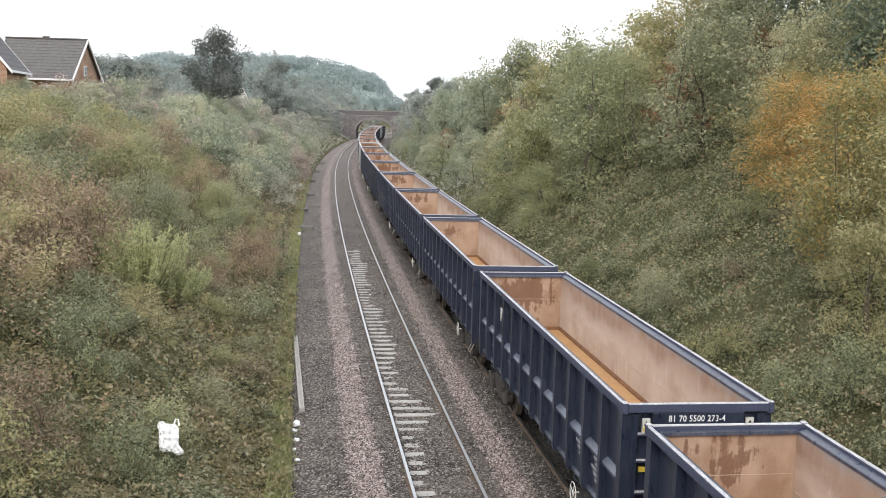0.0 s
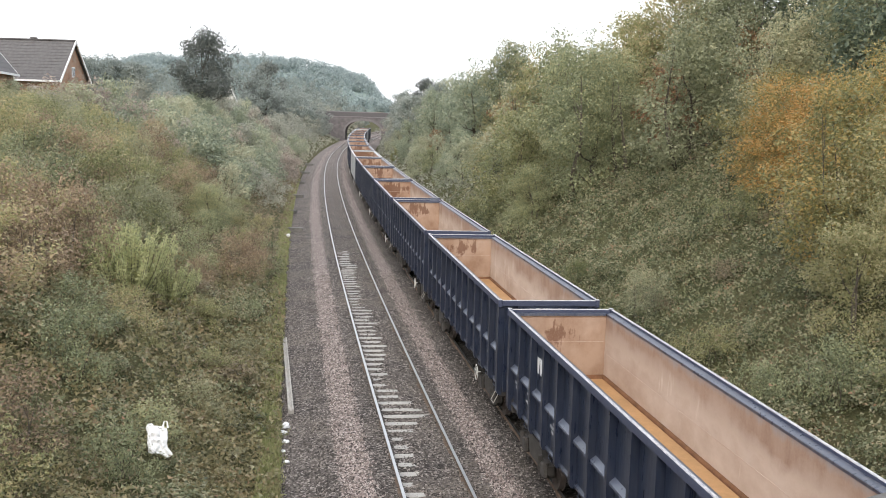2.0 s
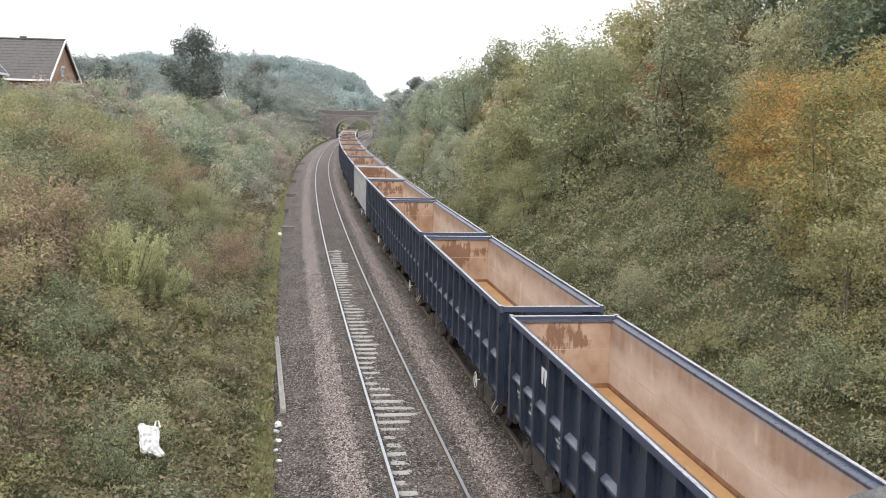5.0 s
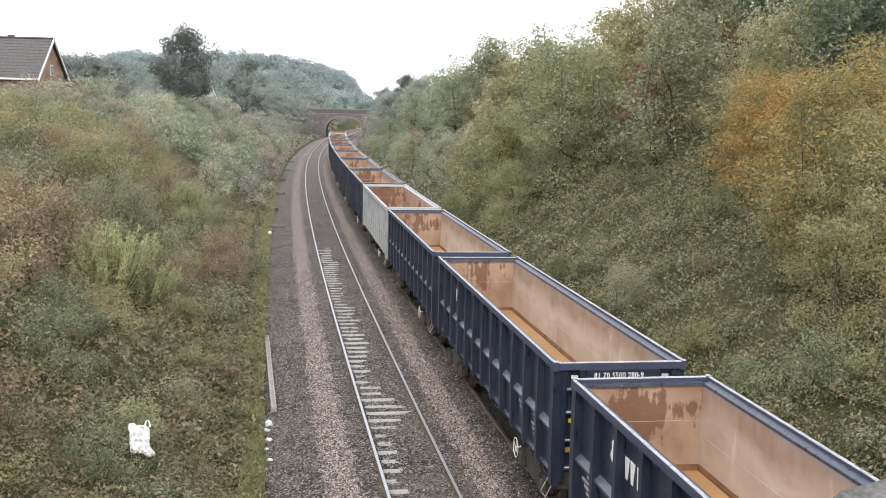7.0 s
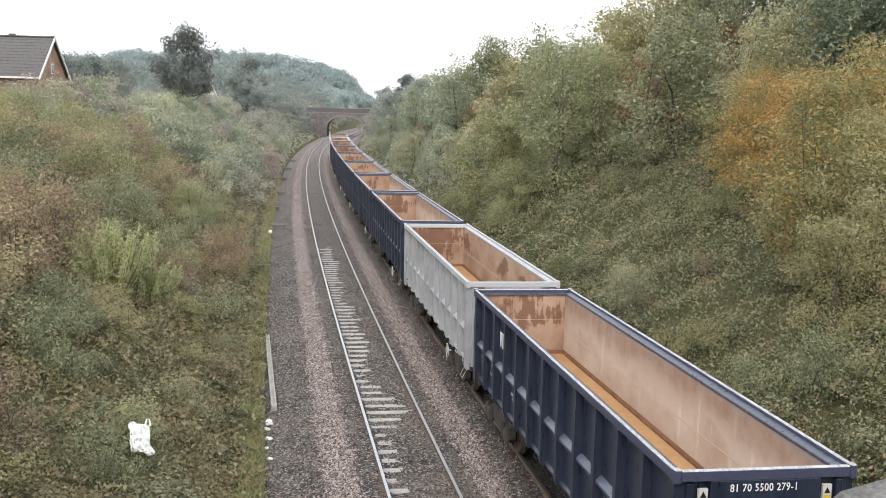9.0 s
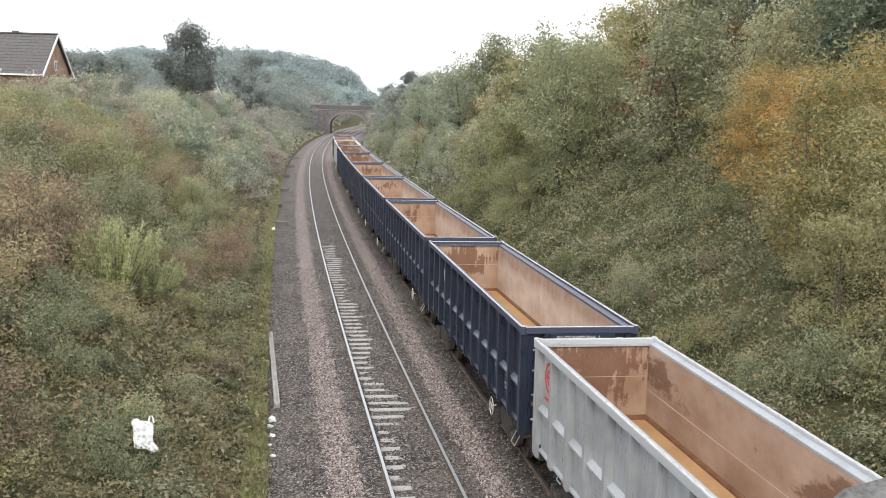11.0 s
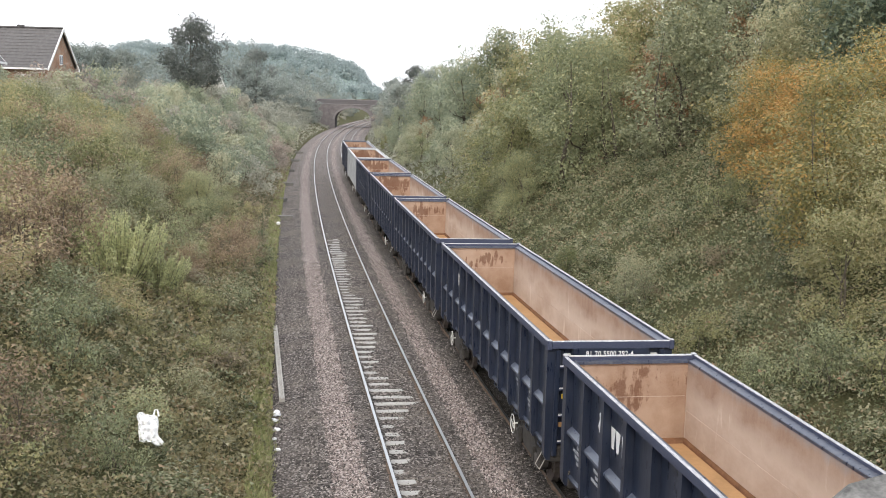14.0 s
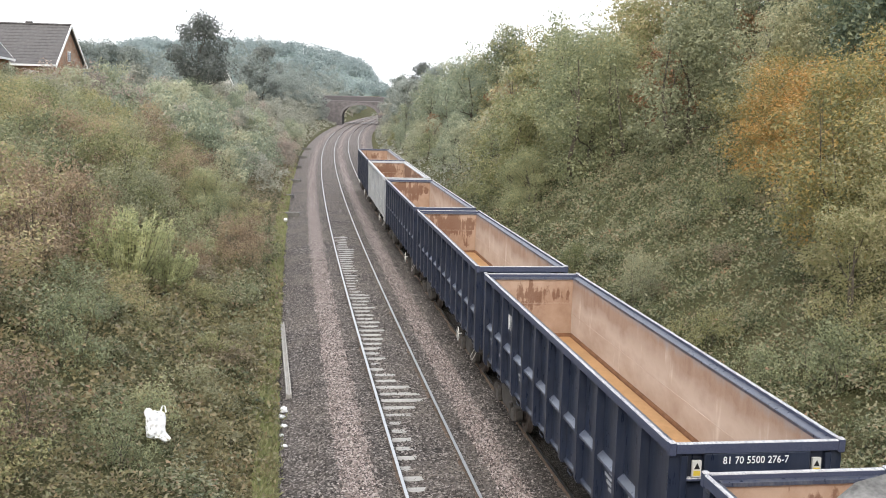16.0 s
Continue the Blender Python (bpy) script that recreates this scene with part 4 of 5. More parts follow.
# ------------------------------------------------------------------ houses
def house(name, m, wide, deep, eaves, ridge, label, windows, wall=None):
    """A brick house: ridge along x, gables at both ends, tiled roof, white verge boards."""
    h = new(name)
    h.matrix_world = m
    bm = bmesh.new()
    out = [(0, -1.5), (deep, -1.5), (deep, eaves), (deep / 2, ridge - 0.12), (0, eaves)]
    add_prism(bm, out, "x", 0, wide)
    uv = bm.loops.layers.uv.new("UVMap")
    for f in bm.faces:
        for l in f.loops:
            l[uv].uv = (l.vert.co.x + l.vert.co.y, l.vert.co.z)
    part("wall", bm, wall or BRICK_ORANGE, h)
    run, rise = deep / 2 + 0.35, ridge - eaves + 0.2
    for side in (-1, 1):
        rows_ = 13
        for r in range(rows_):
            a, b = r / rows_, (r + 1) / rows_
            y0, y1 = deep / 2 + side * run * (1 - a), deep / 2 + side * run * (1 - b)
            z0, z1 = ridge - rise * (1 - a) + 0.05, ridge - rise * (1 - b) + 0.05
            part("tile_course", prism([(y0, z0 - 0.06), (y0, z0 + 0.03), (y1, z1), (y1, z1 - 0.06)], "x", -0.25, wide + 0.25), ROOF_TILE, h, "course of brown roof tiles")
        for x in (-0.3, wide + 0.22):
            a, b = (deep / 2 + side * run, eaves - 0.2), (deep / 2, ridge)
            part("verge_board", prism([(a[0], a[1] - 0.12), (a[0], a[1] + 0.1), (b[0], b[1] + 0.1), (b[0], b[1] - 0.14)], "x", x, x + 0.08), WHITE_PAINT, h, "white verge board")
        y = deep / 2 + side * (run + 0.02)
        part("gutter", box(-0.2, wide + 0.2, y - 0.06, y + 0.06, eaves - 0.24, eaves - 0.1), WHITE_PAINT, h, "white gutter")
    part("ridge_tile", box(-0.25, wide + 0.25, deep / 2 - 0.12, deep / 2 + 0.12, ridge + 0.02, ridge + 0.14, 0.03), ROOF_TILE, h)
    part("vent", box(wide * 0.45, wide * 0.45 + 0.5, deep / 2 - 0.14, deep / 2 + 0.14, ridge + 0.1, ridge + 0.26, 0.03), ROOF_TILE, h)
    for face, u, z, ww, hh in windows:
        win = new("window")
        win.parent = h
        if face == "front":
            win.matrix_basis = pose(u, 0, z)
        else:
            win.matrix_basis = pose(wide, u, z, 0, 0, 90)
        part("window_frame", box(-ww / 2, ww / 2, -0.05, 0.02, 0, hh, 0.01), WHITE_PAINT, win)
        for k in (-1, 1):
            part("pane", box(k * ww / 4 - ww / 5, k * ww / 4 + ww / 5, -0.056, -0.04, 0.08, hh - 0.08), WINDOW_GLASS, win)
    tagged(h, label, "house")
    return h
# placed below with the ground that they stand on
def set_house(point, local, turn):
    """The pose that brings a house's own point to a place."""
    m = pose(0, 0, 0, 0, 0, turn)
    return Matrix.Translation(Vector(point) - m @ Vector(local)) @ m


house("house", set_house((-19.33, 88.47, 12.55), (6.0, 3.3, 7.0), -8.4), 6.0, 6.6, 4.0, 7.0, "orange brick house with a brown tiled gable roof", [("gable", 3.3, 4.2, 0.7, 0.8), ("front", 1.6, 2.3, 1.2, 1.1), ("front", 4.2, 2.3, 1.2, 1.1)])
house("house", set_house((-20.4, 70.17, 9.57), (9.0, 7.35, 4.2), -84), 9.0, 7.0, 4.4, 9.0, "orange brick house with white verge boards and window", [("gable", 5.0, 3.6, 1.0, 1.0)])
house("house", set_house((-11.63, 189.8, 11.25), (8.0, 1.1, 6.4), -88), 8.0, 2.2, 3.6, 6.4, "distant house with a pale gable among trees", [], SIGN_WHITE)


# ------------------------------------------------------------------ plants
def leaf_mesh(name, centres, normals, sizes, mat, slim=0.62, seed=1):
    """Many small pointed leaves, turned at random about their normals."""
    rs = np.random.RandomState(seed)
    n = len(centres)
    nrm = normals / np.maximum(np.linalg.norm(normals, axis=1), 1e-6)[:, None]
    ref = rs.normal(size=(n, 3))
    u = np.cross(nrm, ref)
    u /= np.maximum(np.linalg.norm(u, axis=1), 1e-6)[:, None]
    v = np.cross(nrm, u)
    L, Wd = sizes[:, None] * 0.5, sizes[:, None] * 0.5 * slim
    fold = nrm * sizes[:, None] * 0.12
    tri = np.stack([centres - u * L + v * Wd, centres - u * L * 0.6 - v * Wd + fold, centres + u * L * 1.25], 1).reshape(-1, 3)
    me = bpy.data.meshes.new(name)
    me.vertices.add(n * 3)
    me.vertices.foreach_set("co", tri.astype(np.float32).ravel())
    me.loops.add(n * 3)
    me.loops.foreach_set("vertex_index", np.arange(n * 3, dtype=np.int32))
    me.polygons.add(n)
    me.polygons.foreach_set("loop_start", np.arange(0, n * 3, 3, dtype=np.int32))
    me.update(calc_edges=True)
    me.materials.append(mat)
    return me


def crown_points(seed, wide, high, low, clumps, count, up=0.5, ragged=0.35):
    """Leaf places and normals for a crown: many clumps on an uneven dome, leaves thick on the outside."""
    rs = np.random.RandomState(seed)
    cs, rad = [], []
    for k in range(clumps):
        a = rs.uniform(0, 2 * math.pi)
        q = rs.uniform(0.0, 1.0) ** 0.6
        f = rs.uniform(0.0, 1.0)
        dome = math.sin(math.pi * (0.12 + 0.8 * f) ** 0.8) ** 0.7
        lump = 1 + ragged * noise.noise(Vector((math.cos(a) * 1.6, math.sin(a) * 1.6, f * 3 + seed * 7.1)))
        r = wide * 0.5 * dome * q * lump
        cs.append((r * math.cos(a), r * math.sin(a), low + (high - low) * f * (1 + 0.25 * ragged * rs.uniform(-1, 1))))
        rad.append(rs.uniform(0.5, 1.0) * wide * 0.15 + 0.12)
    cs, rad = np.array(cs), np.array(rad)
    pick = rs.randint(0, clumps, count)
    way = rs.normal(size=(count, 3))
    way /= np.linalg.norm(way, axis=1)[:, None]
    dist = rs.uniform(0.25, 1.0, count) ** 0.5 * (1 + 0.35 * np.abs(rs.normal(size=count)) * (rs.uniform(size=count) < 0.25))
    pts = cs[pick] + way * (rad[pick] * dist)[:, None] * np.array([1, 1, 0.85])
    nrm = way * 0.7 + np.array([0, 0, up]) + rs.normal(size=(count, 3)) * 0.55
    pts[:, 2] = np.maximum(pts[:, 2], 0.02)
    return pts, nrm, cs, rs


def stem_mesh(name, seed, wide, high, low, cs, thick, trunks=1):
    """Trunk or stems with limbs that reach out to the clumps."""
    rs = random.Random(seed)
    bm = bmesh.new()
    heads = []
    for k in range(trunks):
        a = rs.uniform(0, 6.28)
        sp = 0.0 if trunks == 1 else wide * 0.12
        foot = Vector((sp * math.cos(a), sp * math.sin(a), -0.35))
        mid = foot + Vector((rs.uniform(-.1, .1) * wide + sp * math.cos(a), rs.uniform(-.1, .1) * wide + sp * math.sin(a), high * 0.45))
        tip = mid + Vector((rs.uniform(-.12, .12) * wide, rs.uniform(-.12, .12) * wide, high * 0.45))
        add_tube(bm, [foot, (foot + mid) / 2 + Vector((rs.uniform(-.05, .05) * wide, 0, 0)), mid, tip], [thick, thick * 0.8, thick * 0.55, thick * 0.12], 5)
        heads.append((foot, mid, tip))
    for c in cs[:: max(1, len(cs) // 9)]:
        foot, mid, tip = heads[rs.randrange(len(heads))]
        c = Vector(c)
        t = min(0.85, max(0.25, c.z / high * 0.75))
        start = foot.lerp(mid, t / 0.5) if t < 0.5 else mid.lerp(tip, (t - 0.5) / 0.5)
        bend = start.lerp(c, 0.5) + Vector((0, 0, -0.06 * wide))
        add_tube(bm, [start, bend, c], [thick * 0.38, thick * 0.24, thick * 0.06], 4)
    me = bpy.data.meshes.new(name)
    bm.to_mesh(me)
    bm.free()
    me.materials.append(BARK)
    return me


PLANTS = {}


def plant_kind(key, seed, mat, wide, high, low, clumps, count, leaf, thick=0.05, trunks=1, up=0.5, slim=0.62, ragged=0.35):
    pts, nrm, cs, rs = crown_points(seed, wide, high, low, clumps, count, up, ragged)
    sizes = leaf * rs.uniform(0.6, 1.3, count)
    PLANTS[key] = (leaf_mesh(key + "_crown", pts, nrm, sizes, mat, slim, seed), stem_mesh(key + "_stem", seed, wide, high, low, cs, thick, trunks), wide, high)


def plant(key, s, d, size=1.0, name="shrub", label="", category="shrub", group="", sink=0.0, tall=1.0, turn=None):
    crown, stem, wide, high = PLANTS[key]
    ob = new(name)
    p = at(s, d, ground_z(s, d) - sink)
    ob.matrix_world = Matrix.Translation(p) @ pose(0, 0, 0, random.uniform(-4, 4), random.uniform(-4, 4), random.uniform(0, 360) if turn is None else turn) @ Matrix.Diagonal((size, size, size * tall, 1))
    c, t = new("crown", crown), new("trunk" if category == "tree" else "stem", stem)
    c.parent = t.parent = ob
    return tagged(ob, label, category, group)


BANK = {  # near shrubs of the left bank: name, leaves, size, what it looks like
    "olive": (LEAF_OLIVE, "olive green shrub on the railway bank"),
    "grey": (LEAF_GREY, "grey-green willow shrub on the railway bank"),
    "green": (LEAF_GREEN, "deep green shrub on the railway bank"),
    "lime": (LEAF_LIME, "bright yellow-green bushy shrub on the bank"),
    "brown": (LEAF_BROWN, "brownish autumn shrub on the railway bank"),
}
seed = 10
for key, (mat, _) in BANK.items():
    for v in range(2):
        plant_kind("%s_near_%d" % (key, v), seed, mat, 3.0, 2.3, 0.1, 34, 3900, 0.092 if key != "grey" else 0.1, 0.03, 4, 0.5, 0.55 if key != "grey" else 0.34, 0.6)
        # far copies of the shrubs: haze is put into their paler leaves
        plant_kind("%s_far_%d" % (key, v), seed + 50, {"grey": LEAF_HAZED, "olive": LEAF_HAZED_GREEN, "brown": LEAF_HAZED_BROWN, "green": LEAF_HAZED_GREEN}.get(key, mat), 3.4, 2.5, 0.1, 26, 1500, 0.175, 0.03, 3, 0.5, 0.6, 0.6)
        seed += 1
for v in range(2):
    plant_kind("hawthorn_%d" % v, 40 + v, LEAF_GREEN, 6.4, 7.2, 0.3, 140, 23000, 0.13, 0.16, 2, 0.5, 0.6, 0.5)
    plant_kind("maple_%d" % v, 44 + v, LEAF_OLIVE if v else LEAF_MAPLE, 5.8, 7.2, 0.2, 130, 17000, 0.155, 0.13, 2, 0.5, 0.65, 0.5)
    plant_kind("amber_%d" % v, 48 + v, LEAF_AMBER, 5.8, 6.2, 0.1, 140, 24000, 0.115, 0.045, 2, 0.5, 0.6, 0.6)
    plant_kind("crest_%d" % v, 52 + v, LEAF_DARK, 6.5, 8.0, 0.8, 90, 12000, 0.23, 0.18, 1, 0.5, 0.6, 0.5)
    # variant 0 of wood and wood_green has painted haze in its leaves
    plant_kind("wood_%d" % v, 56 + v, LEAF_OLIVE if v else LEAF_HAZED_GREEN, 5.5, 6.5, 0.4, 56, 5000, 0.205, 0.14, 1, 0.5, 0.65, 0.6)
    plant_kind("wood_green_%d" % v, 60 + v, LEAF_GREEN if v else LEAF_HAZED_GREEN, 5.5, 6.5, 0.4, 56, 5000, 0.205, 0.14, 1, 0.5, 0.65, 0.6)
    plant_kind("wood_rust_%d" % v, 64 + v, LEAF_RUST, 5.0, 5.5, 0.4, 50, 4600, 0.205, 0.12, 1, 0.5, 0.65, 0.6)
    plant_kind("wood_lime_%d" % v, 68 + v, LEAF_LIME, 5.0, 5.5, 0.3, 50, 4600, 0.205, 0.12, 1, 0.5, 0.65, 0.6)
# trees for the distance: mist comes from their leaf colour alone
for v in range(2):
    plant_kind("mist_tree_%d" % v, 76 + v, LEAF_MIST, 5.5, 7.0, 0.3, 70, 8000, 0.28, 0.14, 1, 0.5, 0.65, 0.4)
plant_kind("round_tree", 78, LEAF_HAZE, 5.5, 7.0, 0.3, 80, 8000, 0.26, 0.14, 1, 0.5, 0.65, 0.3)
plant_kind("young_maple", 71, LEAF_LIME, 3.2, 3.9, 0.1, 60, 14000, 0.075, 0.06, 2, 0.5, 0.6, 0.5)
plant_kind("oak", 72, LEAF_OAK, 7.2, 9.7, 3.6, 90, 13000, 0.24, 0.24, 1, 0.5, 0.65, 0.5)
plant_kind("mound_0", 81, LEAF_BRAMBLE, 2.6, 1.0, 0.05, 30, 1800, 0.1, 0.012, 4, 0.8, 0.7, 0.7)
plant_kind("mound_1", 82, LEAF_BRAMBLE, 2.2, 1.2, 0.05, 26, 1800, 0.1, 0.012, 4, 0.8, 0.7, 0.7)
plant_kind("mound_2", 83, LEAF_SERE, 2.2, 0.9, 0.05, 24, 1900, 0.09, 0.012, 4, 0.8, 0.6, 0.7)



def willow_kind(key, seed, mat, wide, high, shoots, leaves, leaf):
    """A shrub of many upright, slightly arching shoots with narrow leaves."""
    rs = np.random.RandomState(seed)
    bm, pts, nrm = bmesh.new(), [], []
    for k in range(shoots):
        a, q = rs.uniform(0, 6.283), rs.uniform() ** 0.6
        foot = np.array((0.3 * q * math.cos(a), 0.3 * q * math.sin(a), -0.2))
        rise = high * rs.uniform(0.62, 1.05) * (1 - 0.3 * q)
        tip = np.array((wide / 2 * q * math.cos(a), wide / 2 * q * math.sin(a), rise))
        mid = foot * 0.35 + tip * 0.65 + np.array((0, 0, -0.12 * rise))
        add_tube(bm, [foot, mid, tip], [0.014, 0.008, 0.003], 4)
        t = rs.uniform(0.15, 1.0, leaves)[:, None]
        on = (1 - t) ** 2 * foot + 2 * t * (1 - t) * mid + t * t * tip
        pts.append(on + rs.normal(size=(leaves, 3)) * (0.10 - 0.07 * t))
        nrm.append(rs.normal(size=(leaves, 3)) * np.array((1, 1, 0.5)) + np.array((0, 0, 0.35)))
    me = bpy.data.meshes.new(key + "_stem")
    bm.to_mesh(me)
    bm.free()
    me.materials.append(BARK)
    pts, nrm = np.concatenate(pts), np.concatenate(nrm)
    PLANTS[key] = (leaf_mesh(key + "_crown", pts, nrm, leaf * rs.uniform(0.6, 1.3, len(pts)), mat, 0.34, seed), me, wide, high)


willow_kind("willow", 91, LEAF_WILLOW, 3.1, 2.7, 90, 120, 0.12)

rnd = random.Random(21)
random.seed(33)


def scatter(count, s0, s1, d0, d1, gap, used, power=1.0):
    out = []
    tries = 0
    while len(out) < count and tries < count * 40:
        tries += 1
        s, d = s0 + (s1 - s0) * rnd.random() ** power, rnd.uniform(d0, d1)
        if all((s - a) ** 2 + (d - b) ** 2 > gap * gap for a, b in used):
            used.append((s, d))
            out.append((s, d))
    return out


def pick_bank(s, d):
    """Which shrub grows where: brown and olive patches, grey-green higher up."""
    n = noise.noise(Vector((s * 0.07, d * 0.14, 5.0)))
    if n > 0.28:
        return rnd.choice(("brown", "brown", "olive"))
    if n < -0.3:
        return rnd.choice(("green", "grey", "olive"))
    return rnd.choice(("olive", "olive", "grey", "brown", "green", "olive"))


left_used = []
for s, d in scatter(145, 15, 72, -24, -4.5, 1.5, left_used):
    k = pick_bank(s, d)
    low = 0.15 * smooth(-4.0, -6.0, d) + 0.85 * smooth(-6.0, -11.0, d)
    plant("%s_near_%d" % (k, rnd.randrange(2)), s, d, rnd.uniform(0.36, 0.5) + 0.7 * low, label=BANK[k][1], group="bank shrubs", sink=0.15, tall=rnd.uniform(0.75, 1.1))
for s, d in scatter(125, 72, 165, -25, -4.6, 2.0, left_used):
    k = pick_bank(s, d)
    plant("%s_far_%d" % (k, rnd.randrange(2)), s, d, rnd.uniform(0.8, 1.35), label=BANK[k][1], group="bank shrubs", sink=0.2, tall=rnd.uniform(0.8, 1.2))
for s, d, size, tall in ((34.6, -8.2, 1.0, 1.0), (36.4, -9.2, 0.8, 1.0), (35.6, -7.2, 0.75, 0.9), (30.4, -11.8, 0.6, 0.9)):
    plant("willow", s, d, size, label="pale yellow-green willow shrub with upright shoots", group="bank shrubs", tall=tall)
for key, s, d, size, tall, label in (
    ("green_far_0", 82.1, -9.0, 1.25, 0.8, "dark green bush on the bank"), ("green_near_0", 43.3, -7.3, 0.85, 1.0, "green leafy shrub behind the willow"),
    ("brown_near_0", 45.0, -5.2, 0.85, 1.1, "reddish brown shrub above the ballast edge"), ("brown_near_1", 48.5, -5.0, 0.8, 1.0, "reddish brown shrub above the ballast edge"),
    ("lime_near_1", 73.4, -11.6, 1.0, 1.0, "yellowing shrub on the bank"), ("lime_near_0", 28.3, -6.9, 0.3, 0.8, "small yellow-leaved shrub on the bank"),
    ("brown_near_0", 50.0, -12.8, 1.2, 1.0, "russet brown shrub on the bank"), ("brown_far_0", 83.2, -15.8, 1.2, 0.8, "bare grey-brown thicket below the houses"),
    ("brown_far_1", 80.0, -18.0, 1.2, 0.8, "bare grey-brown thicket below the houses"), ("brown_far_0", 104.0, -5.0, 0.6, 1.1, "orange-brown shrub at the ballast edge"),
):
    plant(key, s, d, size, label=label, group="bank shrubs", sink=0.1, tall=tall)

mound_used = []
for lo, hi, count in ((6.9, 20.5, 75), (-15, -4.2, 42)):
    for s, d in scatter(count, 16, 66, lo, hi, 1.5, mound_used, 1.3):
        k = rnd.choice((0, 0, 1, 1, 2))
        plant("mound_%d" % k, s, d, rnd.uniform(0.5, 1.0), "bramble_bush", ("low mound of bramble on the bank", "tangled bramble bush on the bank", "dry brownish bramble bush on the bank")[k], "bush", "bramble bushes", 0.1, rnd.uniform(0.7, 1.1))
TREE = "tree"
for key, s, d, size, tall, label in (
    ("hawthorn_0", 58.7, 12.9, 1.1, 1.0, "round-crowned grey-green hawthorn tree above brambles"),
    ("hawthorn_1", 57.0, 15.2, 0.8, 1.0, "green hawthorn tree on the bank"),
    ("maple_1", 62.5, 9.8, 0.85, 1.05, "yellowing olive tree beside the track"),
    ("hawthorn_1", 58.4, 10.1, 0.5, 0.9, "low deep green hawthorn beside the track"),
    ("maple_0", 50.3, 16.4, 1.0, 0.98, "tall grey-green field maple on the bank"),
    ("amber_0", 41.6, 16.2, 0.8, 0.82, "orange-brown autumn tree on the bank"),
    ("amber_1", 38.2, 16.0, 0.8, 0.8, "olive and amber autumn tree on the bank"),
    ("amber_1", 28.9, 13.6, 0.95, 0.9, "yellow and orange autumn tree on the bank"),
    ("amber_0", 32.0, 15.8, 0.9, 0.85, "orange autumn tree on the bank"),
    ("young_maple", 26.6, 12.7, 1.25, 0.9, "yellow-green young tree on the bank"),
    ("young_maple", 24.6, 11.4, 0.9, 1.0, "yellow-green young tree on the bank"),
    ("maple_1", 62.0, 17.4, 1.05, 1.0, "olive green tree at the top of the bank"),
    ("maple_1", 60.0, 19.0, 1.1, 1.0, "olive green tree at the top of the bank"),
    ("maple_0", 57.0, 20.8, 1.0, 1.0, "grey-green tree at the top of the bank"),
    ("wood_rust_0", 56.0, 17.2, 0.8, 1.0, "russet autumn tree among green ones"),
    ("wood_rust_1", 57.0, 22.0, 0.9, 1.0, "russet brown tree at the top of the bank"),
    ("crest_1", 60.0, 24.0, 1.1, 1.0, "dark green tree at the top of the bank"),
    ("crest_0", 60.0, 28.0, 1.2, 1.0, "dark green tree at the top of the bank"),
    ("crest_1", 51.0, 24.5, 0.95, 1.0, "dark green tree at the top of the bank"),
    ("crest_0", 45.0, 22.0, 0.9, 1.0, "dark green tree at the top of the bank"),
    ("crest_1", 40.0, 21.0, 0.85, 1.0, "dark green tree at the top of the bank"),
    ("maple_0", 45.5, 18.5, 0.75, 1.0, "grey-green field maple on the bank"),
    ("wood_lime_0", 76.0, 20.4, 1.2, 1.0, "pale green tree standing on the skyline"),
    ("wood_0", 80.0, 19.3, 0.95, 1.0, "olive green tree on the skyline"),
    ("wood_green_1", 80.0, 16.9, 1.15, 1.0, "green tree on the skyline"),
    ("wood_1", 81.0, 15.4, 1.15, 1.0, "olive green tree on the skyline"),
    ("wood_rust_1", 86.0, 14.9, 0.95, 1.0, "russet autumn tree among green ones"),
    ("wood_lime_1", 100.0, 18.4, 1.2, 1.0, "yellowing tree on the skyline"),
    ("crest_0", 100.0, 16.1, 0.95, 1.05, "dark green tree on the skyline"),
    ("wood_0", 102.0, 13.8, 1.15, 1.0, "olive green tree on the bank"),
    ("wood_lime_0", 130.0, 17.7, 1.1, 1.0, "yellowing tree on the skyline"),
    ("wood_green_0", 130.0, 15.1, 1.05, 1.0, "green skyline tree with haze-tinted leaves"),
    ("wood_0", 128.0, 12.4, 1.1, 1.0, "olive green tree on the bank"),
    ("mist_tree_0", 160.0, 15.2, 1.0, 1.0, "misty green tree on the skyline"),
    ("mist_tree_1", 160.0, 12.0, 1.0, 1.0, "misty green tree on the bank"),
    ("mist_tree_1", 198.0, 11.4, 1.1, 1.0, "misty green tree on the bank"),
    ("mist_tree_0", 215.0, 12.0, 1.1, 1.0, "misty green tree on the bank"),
    ("hawthorn_0", 57.0, -7.4, 0.42, 0.8, "deep green hawthorn bush on the bank"),
):
    plant(key, s, d, size, "tree", label, TREE, "bank trees", 0.1, tall)
right_used = [(55, 12.7), (62, 11.5), (47, 16.6), (52, 19.5)]
